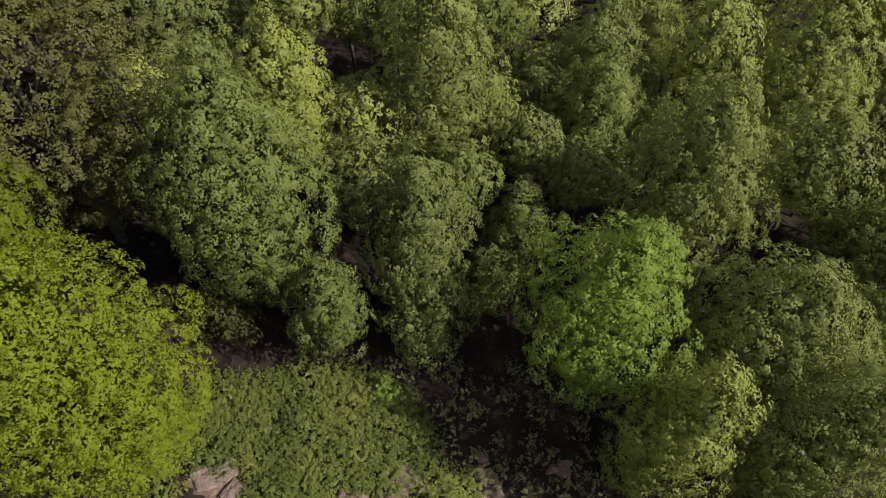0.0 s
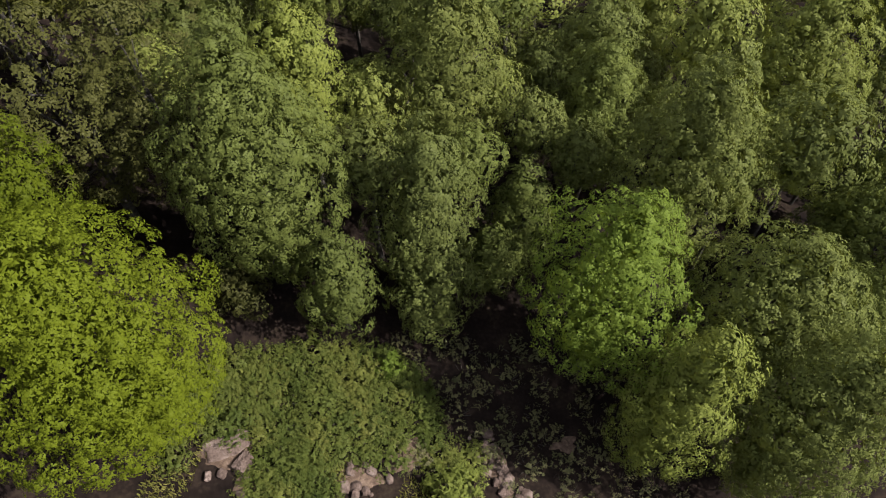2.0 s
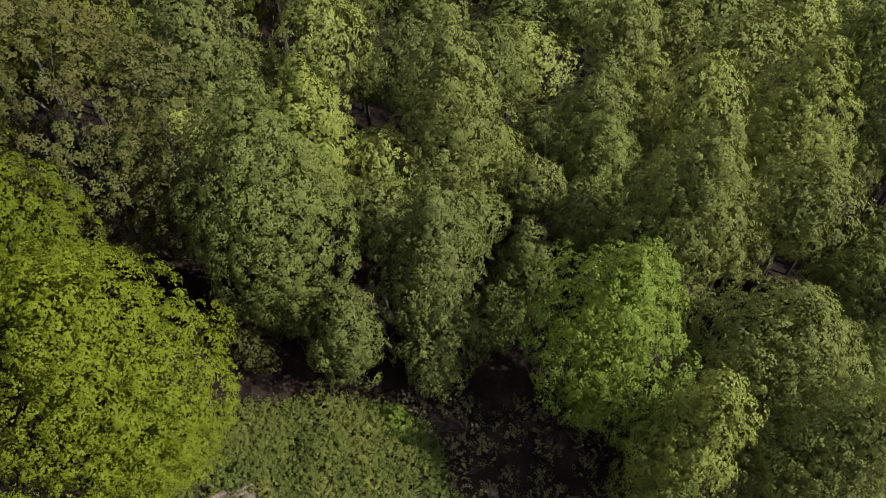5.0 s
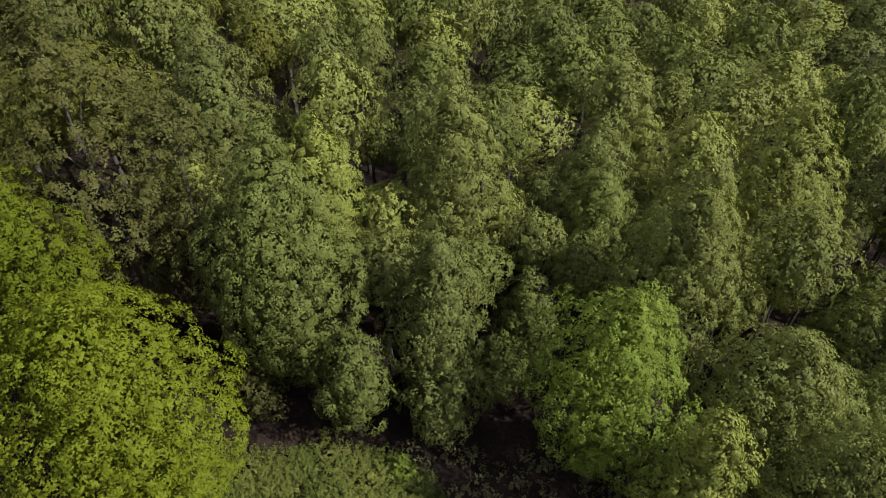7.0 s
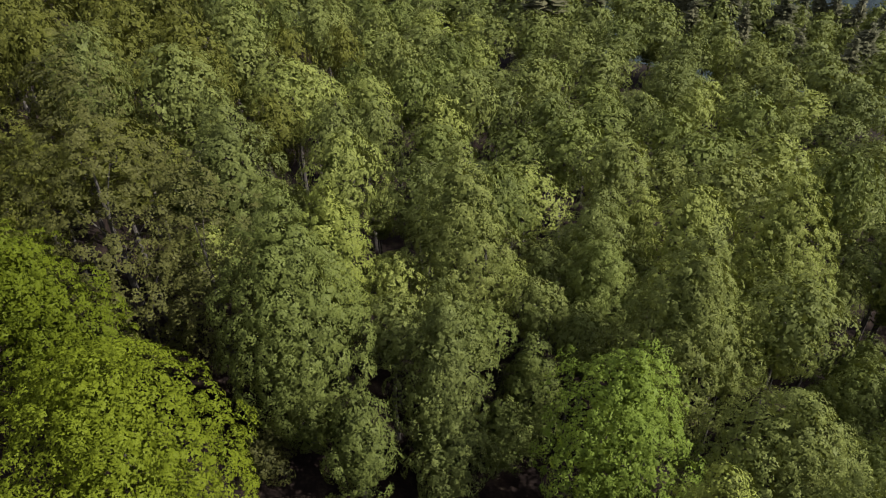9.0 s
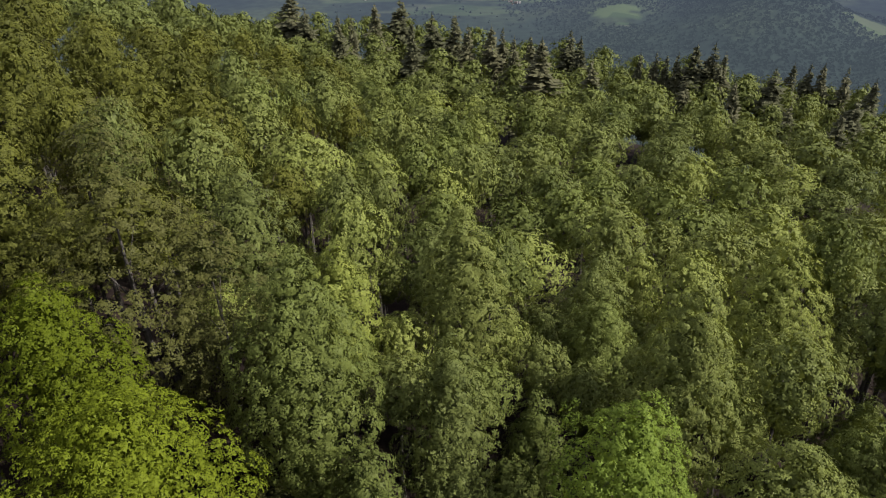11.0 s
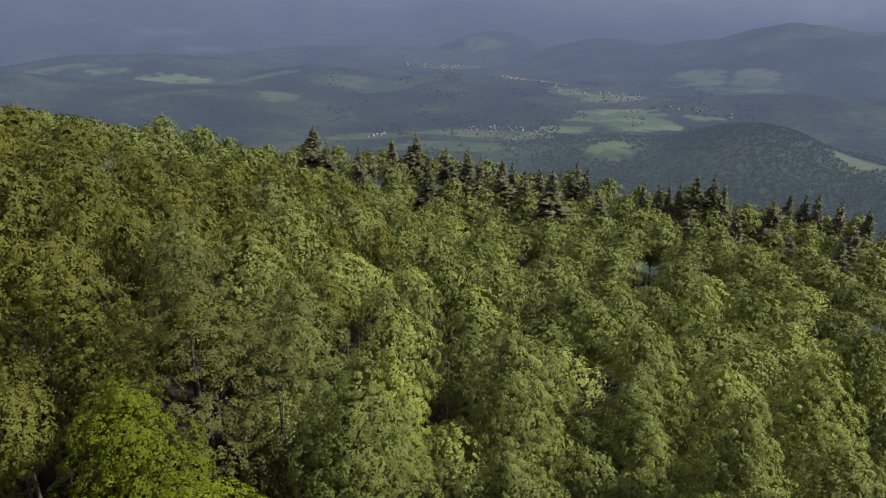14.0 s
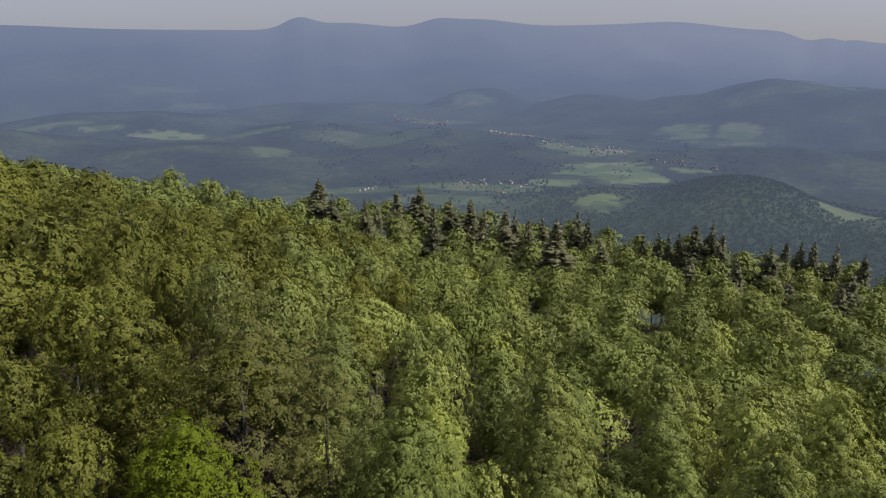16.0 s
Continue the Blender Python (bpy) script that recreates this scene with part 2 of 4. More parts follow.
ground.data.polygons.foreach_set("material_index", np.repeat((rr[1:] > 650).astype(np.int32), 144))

# ---- the far side of the valley ----
def polar(az, d, z):
    return np.stack([HX + d * np.sin(np.radians(az)), HY + d * np.cos(np.radians(az)), z + 0 * d], -1)


def smooth(a, b, x):
    t = np.clip((x - a) / (b - a), 0, 1)
    return t * t * (3 - 2 * t)


def bumps_of(base, peaks):
    return lambda az: base + sum(h * np.exp(-((az - a) / w) ** 2) for a, w, h in peaks)


# the crest of the mountains, in degrees over the horizon, along the bearing
skyline = bumps_of(0.42, [(-30, 5, 0.25), (-10.0, 1.5, 0.75), (-6.5, 3.5, 0.55), (0.5, 1.6, 0.35), (3.5, 4.5, 0.85), (12, 4, 0.35), (18.2, 4.0, 0.6), (27.3, 1.3, -0.55), (29.4, 0.7, -0.2), (31.5, 3, -0.6), (36, 4, -0.7)])
# hills: bearing, its half width, distance of the crest, run in front, run behind, height over the valley floor
HILLS = [(1.0, 8.0, 2250, 520, 420, 46), (-9.0, 6.0, 2500, 560, 500, 52), (-20.0, 9.0, 2080, 420, 500, 44), (-34.0, 11.0, 2250, 600, 700, 80), (-24.0, 10.0, 2900, 500, 420, 72),
         (-8.0, 9.0, 3180, 380, 300, 66), (28.0, 13.0, 3250, 880, 500, 158), (14.0, 6.0, 3300, 700, 400, 88), (42.0, 8.0, 3000, 800, 600, 190), (4.0, 4.0, 3350, 420, 250, 100),
         (27.0, 9.0, 2060, 170, 240, 56), (37.0, 8.0, 2150, 250, 300, 72), (19.0, 3.5, 2010, 150, 220, 30), (23.5, 6.8, 1440, 420, 260, 76), (14.5, 4.0, 1500, 260, 130, 36), (36.0, 6.0, 1330, 380, 300, 40)]


def relief(az, d):
    """Height of the land beyond the valley at a bearing and distance."""
    x, y = d * np.sin(np.radians(az)), d * np.cos(np.radians(az))
    q = np.stack([x, y, 0 * x], -1)
    broad, fine = wavy(q / 210, 31), 0.6 * wavy(q / 85, 32) + 0.4 * wavy(q / 38, 33)
    h = 0.0
    for a, w, d0, front, back, top in HILLS:
        t = np.where(d < d0, smooth(d0 - front, d0, d), 1 - smooth(d0, d0 + back, d))
        h = np.maximum(h, top * t * np.exp(-((az - a) / w) ** 2))
    h = h * (1 + 0.16 * broad + 0.13 * fine) + 2.5 * fine
    crest = HZ + 4600 * np.tan(np.radians(skyline(az))) - VALLEY
    t = (d - 3350) / 1250
    rise = np.where(t < 1, np.clip(t, 0, 1) ** 1.15, 1 - 0.3 * (t - 1))
    far = crest * rise * (1 + (0.10 * broad + 0.08 * fine + 0.12 * wavy(q / 480, 34)) * smooth(0, 0.3, t) * (1 - smooth(0.7, 0.98, t)))
    return VALLEY + 4 + np.maximum(h, far)


# open land: bearing, distance, their half widths, how open
OPEN = [(-20.0, 2546, 2.8, 75, 1.0), (-14.0, 2470, 2.4, 45, 0.7), (-12.7, 2040, 1.3, 70, 0.6), (-24.2, 2640, 1.5, 25, 0.8), (-27.4, 2710, 2.6, 25, 0.6), (-31, 2680, 3.0, 40, 0.5),
        (-17.8, 3478, 2.3, 40, 0.6), (-19, 3728, 3.6, 30, 0.5), (3.5, 3198, 1.5, 60, 0.7), (1.4, 3130, 1.9, 40, 0.5), (14.8, 3878, 2.4, 60, 0.35), (26.6, 3079, 2.3, 40, 0.5),
        # the patch at -5.0, 2230 paints the hill's sunlit top as faint meadow
        (30.2, 3170, 3.2, 40, 0.5), (-5.0, 2230, 5.0, 110, 0.35), (14.4, 1850, 3.7, 120, 1.0), (20.5, 1905, 2.2, 35, 0.9), (10.2, 1690, 2.0, 50, 0.9), (19.3, 2590, 2.0, 110, 0.75),
        (23.7, 2590, 1.5, 130, 0.75), (21.5, 2480, 3.6, 30, 0.6), (13.7, 1400, 2.0, 45, 0.9), (1.0, 2870, 3.2, 40, 0.5), (6.5, 2420, 2.4, 60, 0.5), (12.3, 2200, 3.4, 110, 0.8),
        (4.0, 1600, 6.0, 50, 0.55), (-6.0, 1590, 3.2, 35, 0.5), (31.5, 1480, 2.2, 60, 0.6), (33, 1880, 2.0, 40, 0.3), (0.0, 1480, 6.0, 40, 0.4)]
az, d = np.meshgrid(np.linspace(-46, 46, 470), 640 * (4900 / 640) ** np.linspace(0, 1, 250))
q = np.stack([d * np.sin(np.radians(az)), d * np.cos(np.radians(az)), 0 * d], -1)
me = grid_mesh("backdrop_hills", polar(az, d, relief(az, d)), HAZY_LAND)
strip = np.array([0.6, 1.5, 1])
f = 0.10 * smooth(0.5, 1.1, wavy(q / 60, 36) + 0.5 * wavy(q / 25, 37))
for a, b, wa, wb, full in OPEN:
    k = ((az - a) / wa) ** 2 + ((d - b) / wb) ** 2 + 0.75 * wavy(q * strip / 42, 38) + 0.55 * wavy(q * strip / 15, 39)
    f = np.maximum(f, smooth(1.15, 0.85, k) * full)
# painted haze: more afar and rightwards, less on the darker left, in shading bands
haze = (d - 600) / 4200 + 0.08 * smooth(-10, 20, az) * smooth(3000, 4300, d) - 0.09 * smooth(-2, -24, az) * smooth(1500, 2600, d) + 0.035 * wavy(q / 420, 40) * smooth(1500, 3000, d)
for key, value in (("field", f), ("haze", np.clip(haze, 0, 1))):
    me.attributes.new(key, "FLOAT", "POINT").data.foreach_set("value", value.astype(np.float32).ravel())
tagged(new("backdrop_hills", me), "wooded hills, valley meadows and a mountain range with blue haze painted in", "hill", kind="structure")

# ---- trees ----
def profile(v, low=0.25, dome=1.7):
    """Radius of a crown at the height v of 0..1, as a share of the widest."""
    a = np.clip(v / low, 0, 1) ** 0.6
    return a * (1 - np.clip((v - low) / (1.02 - low), 0, 1) ** dome) ** 0.85


def crown_quads(g, R, H, leaf, rc, leaves, layers=2.0, flat=0.5, low=0.25, tier=1.7, shelf=0.3, ragged=0.45, inner=0.2, jitter=0.24, dome=1.7, lump=0.10, holes=0.9, core=0.9, bare=False):
    """Leaf sprays in uneven, overlapping tiers over an egg of radius R and height H with its foot at z = 0."""
    seed = int(g.integers(1 << 30))
    m = int(2 * np.pi * R * 0.68 * H / (2.5 * rc * rc) * layers)
    v = g.uniform(0, 1, m * 4)
    lean = (profile(np.minimum(v + 0.02, 1), low, dome) - profile(np.maximum(v - 0.02, 0), low, dome)) * R / (0.04 * H)
    share = (profile(v, low, dome) + 0.03) * np.sqrt(1 + np.clip(lean, -6, 6) ** 2)
    v = v[g.uniform(0, 1, m * 4) < np.where(v < low * 0.6, 0.5, 1) * share / 1.15][:m]
    m = len(v)
    th = g.uniform(0, 2 * np.pi, m)
    ring = np.stack([np.cos(th), np.sin(th), 0 * th], -1)
    at = ring * R + np.array([0, 0, 1]) * (v * H)[:, None]
    turn = wavy(at * 0.35, seed) * 0.9 + wavy(at * 0.16, seed + 3)
    step = (v * H / tier + turn + th * 0.5) % 1.0
    open_at = wavy(at * np.array([0.9, 0.9, 1.2]), seed + 7) + 0.5 * wavy(at * 2.6, seed + 8)
    r = R * profile(v, low, dome) * (1 + lump * wavy(at * 0.45, seed + 5)) + ragged * wavy(at * 1.3, seed + 1) + 0.55 * ragged * wavy(at * 3.4, seed + 2) + shelf * (0.5 - step)
    if bare:
        k = (open_at < holes) & (g.uniform(0, 1, m) < 0.85)
        v, th, ring, at, r, open_at = v[k], th[k], ring[k], at[k], r[k], open_at[k]
        m = len(v)
    deep = (g.uniform(0, 1, m) < inner) | (open_at > holes)
    r = np.maximum(r, 0.05) * np.where(deep, g.uniform(0.55, 0.9, m), 1)
    p = ring * r[:, None] + np.array([0, 0, 1]) * (v * H + 0.25 * wavy(at * 0.9, seed + 4))[:, None]
    eps = 0.03
    slope = -(profile(np.clip(v + eps, 0, 1), low, dome) - profile(np.clip(v - eps, 0, 1), low, dome)) * R / (2 * eps * H)
    outw = unit(ring + np.array([0, 0, 1]) * np.clip(slope, -0.3, 3)[:, None])
    up = np.array([0, 0, 1.0])
    t1 = unit(outw * (1 - flat) + up * (flat - 0.12 * v[:, None]) + ring * 0.25 + g.normal(0, 0.24, (m, 3)))
    e = up + outw * 0.25 + g.normal(0, 0.22, (m, 3))
    n = unit(e - (e * t1).sum(1, keepdims=True) * t1)
    t2 = np.cross(n, t1)
    size = rc * g.uniform(0.6, 1.35, m)
    a = g.uniform(0, 2 * np.pi, (m, leaves))
    rho = np.sqrt(g.uniform(0, 1, (m, leaves)))
    x, y = np.cos(a) * rho * 1.35, np.sin(a) * rho * 0.72
    y = y * (1.1 - 0.35 * x)
    q = p[:, None] + (size[:, None] * x)[..., None] * t1[:, None] + (size[:, None] * y)[..., None] * t2[:, None]
    q = q + n[:, None] * (size[:, None] * (-0.22 * x * x - 0.35 * y * y + g.normal(0, 0.07, (m, leaves))))[..., None]
    q = q.reshape(-1, 3)
    k = len(q)
    ln = unit(np.repeat(n * 0.4 + outw * 0.85, leaves, 0) + g.normal(0, jitter, (k, 3)))
    along = np.repeat(t1, leaves, 0) + np.repeat(t2, leaves, 0) * (y.ravel() * 0.9)[:, None] + g.normal(0, 0.4, (k, 3))
    ax = unit(along - (along * ln).sum(1, keepdims=True) * ln)
    bx = np.cross(ln, ax)
    L = leaf * g.uniform(0.7, 1.3, (k, 1))
    outer = np.stack([q - ax * L * 0.42 + bx * L * 0.31, q + ax * L * 0.7 - ln * L * 0.1, q - ax * L * 0.42 - bx * L * 0.31], 1)
    # the dense inner foliage
    c = int(m * core)
    j = g.integers(0, m, c)
    q = p[j] * np.stack([g.uniform(0.6, 0.92, c)] * 2 + [g.uniform(0.9, 0.98, c)], -1) - np.array([0, 0, 0.25])
    ln = unit(outw[j] + g.normal(0, 0.45, (c, 3)))
    ax = unit(np.cross(ln, g.normal(0, 1, (c, 3))))
    bx = np.cross(ln, ax)
    L = rc * g.uniform(0.7, 1.2, (c, 1))
    return np.concatenate([outer, np.stack([q - ax * L - bx * L * 0.8, q + ax * L * 1.2, q - ax * L + bx * L * 0.8], 1)])


def boughs_of(R, H, low, dome, lump, lobe, seed, gap):
    """Places on the crown where its boughs end, about a gap apart."""
    g = np.random.default_rng(seed + 9)
    v, th = g.uniform(0.05, 1, 3000), g.uniform(0, 2 * np.pi, 3000)
    keep = g.uniform(0, 1, 3000) < profile(v, low, dome) + 0.25
    v, th = v[keep], th[keep]
    ring = np.stack([np.cos(th), np.sin(th), 0 * th], -1)
    up = np.array([0, 0, 1.0])
    swell = wavy((ring * R + up * (v * H)[:, None]) * (lobe / R), seed) * lump
    p = ring * (R * profile(v, low, dome) * (1 + swell))[:, None] + up * (v * H * (1 + 0.35 * swell))[:, None]
    pick = []
    for i in range(len(p)):
        if not pick or ((p[pick] - p[i]) ** 2).sum(1).min() > gap * gap:
            pick.append(i)
    return p[pick]


def crown_shell(g, R, H, leaf, pad, leaves, low, dome, cover, lump, clump, flat, droop, jitter, lobe, skirt, dish, even, curl, bough, gaps, seed, inset=1.0):
    """One shell of fan-shaped leaf pads, shingled over an uneven egg of radius R and height H; returns leaves as triangles."""
    up = np.array([0, 0, 1.0])
    want = int(2 * np.pi * R * 0.74 * H / (np.pi * pad * pad) * cover)
    v = g.uniform(0.02, 1, want * 12)
    lean = (profile(np.minimum(v + 0.02, 1), low, dome) - profile(np.maximum(v - 0.02, 0), low, dome)) * R / (0.04 * H)
    share = (profile(v, low, dome) + 0.03) * np.sqrt(1 + np.clip(lean, -6, 6) ** 2)
    v = v[g.uniform(0, 1, len(v)) < np.where(v < low, skirt, 1) * share / 1.2]
    th = g.uniform(0, 2 * np.pi, len(v))
    ring = np.stack([np.cos(th), np.sin(th), 0 * th], -1)
    at = ring * R + up * (v * H)[:, None]
    swell = wavy(at * (lobe / R), seed) * lump
    p = ring * (R * profile(v, low, dome) * (1 + swell))[:, None] + up * (v * H * (1 + 0.35 * swell))[:, None]
    # boughs bulge out of the crown, each to its own depth, with gaps between them
    tips = boughs_of(R, H, low, dome, lump, lobe, seed, bough)
    far2 = (p * p).sum(1)[:, None] + (tips * tips).sum(1)[None] - 2 * p @ tips.T
    own = far2.argmin(1)
    off = np.sqrt(np.maximum(far2[np.arange(len(p)), own], 0)) / bough
    push = np.random.default_rng(seed + 5).normal(0, 0.9 * clump, len(tips))[own] + clump * (0.8 - 2.2 * off ** 2) + 0.12 * pad * g.normal(0, 1, len(v)) - 0.35 * pad
    swell_out = unit(p - tips[own]) * (0.8 * np.minimum(off, 1))[:, None]
    shrink = inset + push / np.maximum(np.hypot(p[:, 0], p[:, 1]), 0.6 * R)
    p = p * np.stack([np.maximum(shrink, 0.05)] * 2 + [1 + 0 * shrink], -1) + up * (push * np.clip(v - 0.4, 0, 0.6))[:, None]
    ok = (off < 0.72) | (g.uniform(0, 1, len(v)) > gaps)
    v, ring, p, swell_out = v[ok], ring[ok], p[ok], swell_out[ok]
    pick, gap = [], (1.16 * pad / math.sqrt(cover)) ** 2
    for i in range(len(v)):
        if len(pick) < want and (not pick or ((p[pick] - p[i]) ** 2).sum(1).min() > gap):
            pick.append(i)
    v, ring, p, swell_out = v[pick], ring[pick], p[pick], swell_out[pick]
    m = len(v)
    slope = -(profile(np.clip(v + 0.03, 0, 1), low, dome) - profile(np.clip(v - 0.03, 0, 1), low, dome)) * R / (0.06 * H)
    outw = unit(unit(ring + up * np.clip(slope, -0.25, 3)[:, None]) + swell_out)
    n = unit(outw * (1 - flat) + up * flat + g.normal(0, 0.20, (m, 3)))
    e = ring * (0.9 + 0.6 * min(droop, 0)) + outw * 0.3 - up * droop + g.normal(0, 0.32, (m, 3))
    d = unit(e - (e * n).sum(1, keepdims=True) * n)
    s = np.cross(n, d)
    size = pad * g.uniform(0.65, 1.35, m)
    a, rho = g.uniform(0, 2 * np.pi, (m, leaves)), np.sqrt(g.uniform(0, 1, (m, leaves)))
    rho = rho * (1 + 0.15 * np.sin(a * g.integers(3, 6, (m, 1)) + g.uniform(0, 6.28, (m, 1))))
    x, y = np.cos(a) * rho * 1.1, np.sin(a) * rho * 0.9
    q = p[:, None] + (size[:, None] * x)[..., None] * d[:, None] + (size[:, None] * y)[..., None] * s[:, None]
    q = q + n[:, None] * (size[:, None] * (-dish * (x * x + y * y) + g.normal(0, 0.06, x.shape)))[..., None]
    spread = d[:, None] * (x + 0.9)[..., None] + s[:, None] * y[..., None]
    ln = n[:, None] * (1 - even) + outw[:, None] * even + (d[:, None] * x[..., None] + s[:, None] * y[..., None]) * curl
    q, k = q.reshape(-1, 3), m * leaves
    ln = unit(ln.reshape(-1, 3) + g.normal(0, jitter, (k, 3)))
    along = 0.3 * spread.reshape(-1, 3) + up * 0.2 + g.normal(0, 0.6, (k, 3))
    ax = unit(along - (along * ln).sum(1, keepdims=True) * ln)
    bx = np.cross(ln, ax)
    L = leaf * g.uniform(0.65, 1.35, (k, 1))
    return np.stack([q - ax * L * 0.4 + bx * L * 0.38, q + ax * L * 0.72 - ln * L * 0.06, q - ax * L * 0.4 - bx * L * 0.38], 1)


def crown_pads(g, R, H, leaf, pad, leaves, low=0.3, dome=1.8, cover=1.0, lump=0.2, clump=0.35, flat=0.45, droop=-0.1, jitter=0.22, lobe=2.2, skirt=0.6, dish=0.32, even=0.45, curl=0.3, bough=1.4, gaps=0.65, inner=0.8, core=1.0):
    """A crown: an outer shell of leaf pads, a sparser shell in its shade, and a dense heart."""
    seed = int(g.integers(1 << 30))
    shape = dict(low=low, dome=dome, lump=lump, flat=flat, droop=droop, jitter=jitter, lobe=lobe, skirt=skirt, dish=dish, even=even, curl=curl, bough=bough, gaps=gaps, seed=seed)
    out = [crown_shell(g, R, H, leaf, pad, leaves, cover=cover, clump=clump, **shape)]
    if inner:
        out.append(crown_shell(g, R, H, leaf * 1.35, pad * 1.25, max(6, int(leaves * 0.75)), cover=cover * inner, clump=0.2, inset=0.76, **shape))
    c = int(core * 2 * np.pi * R * 0.74 * H / (pad * pad * 1.0))
    v, th = g.uniform(0.08, 0.94, c), g.uniform(0, 2 * np.pi, c)
    ring = np.stack([np.cos(th), np.sin(th), 0 * th], -1)
    at = ring * R + np.array([0, 0, 1.0]) * (v * H)[:, None]
    q = ring * (R * profile(v, low, dome) * (1 + lump * wavy(at * (lobe / R), seed)) * g.uniform(0.25, 0.52, c))[:, None] + np.array([0, 0, 1.0]) * (v * H * 0.95)[:, None]
    ln = unit(ring + np.array([0, 0, 0.5]) + g.normal(0, 0.45, (c, 3)))
    ax = unit(np.cross(ln, g.normal(0, 1, (c, 3))))
    bx = np.cross(ln, ax)
    L = pad * g.uniform(0.4, 0.75, (c, 1))
    out.append(np.stack([q - ax * L - bx * L * 0.8, q + ax * L * 1.2, q - ax * L + bx * L * 0.8], 1))
    return np.concatenate(out)


def bole(g, R, base, H, top, count=12):
    """Trunk and limbs of a tree whose crown starts at base and is H high."""
    z = np.linspace(-0.6, base + H * 0.72, 9)
    w = 0.011 * top + 0.05
    bend = np.stack([0.25 * np.sin(z * 0.21 + g.uniform(0, 6)), 0.25 * np.sin(z * 0.17 + g.uniform(0, 6)), z], -1)
    bend[:, :2] -= bend[0, :2]
    trunk = tubes([(bend, w * (1.06 - z / z[-1]) ** 0.8 + 0.01)], 8)
    limbs = []
    for i in range(count):
        f = (i + g.uniform(0, 1)) / count
        z0 = base + H * f * 0.55
        at = np.array([np.interp(z0, z, bend[:, 0]), np.interp(z0, z, bend[:, 1]), z0])
        th, reach = i * 2.4 + g.uniform(-0.4, 0.4), R * (0.72 - 0.35 * f)
        t = np.linspace(0, 1, 6)[:, None]
        tip = np.array([math.cos(th) * reach, math.sin(th) * reach, H * g.uniform(0.08, 0.2)])
        limbs.append(tubes([(at + tip * np.concatenate([t, t, t ** 0.7], 1), w * 0.4 * (1 - f * 0.5) * (1.05 - t[:, 0]))], 5))
    return trunk, limbs


def make_tree(kind, label, material, seed, R, top, base, leaf, rc, leaves, group="", split=False, category="tree", boughs=12, **k):
    """A broadleaved tree at the origin: an Empty with trunk, limbs and crown."""
    g = np.random.default_rng(seed)
    ob = tagged(new(kind), label, category, group)
    trunk, limbs = bole(g, R, base, top - base, top, boughs)
    if split:
        stem = child("trunk", quads("trunk", trunk, BARK), ob)
        for q in limbs:
            child("limb", quads("limb", q, BARK), stem)
    else:
        child("trunk", quads("trunk", np.concatenate([trunk, *limbs]), BARK), ob)
    cq = crown_pads(g, R, top - base, leaf, rc, leaves, **k)
    cq[..., 2] += base
    child("crown", quads("crown", cq, material), ob)
    return ob


def stand(ob, x, y, turn=0.0, sx=1.0, sz=1.0):
    ob.matrix_basis = pose(x, y, float(land(x, y)) - 0.1, 0, 0, turn) @ Matrix.Diagonal((sx, sx, sz, 1))
    return ob


random.seed(7)
taken = []
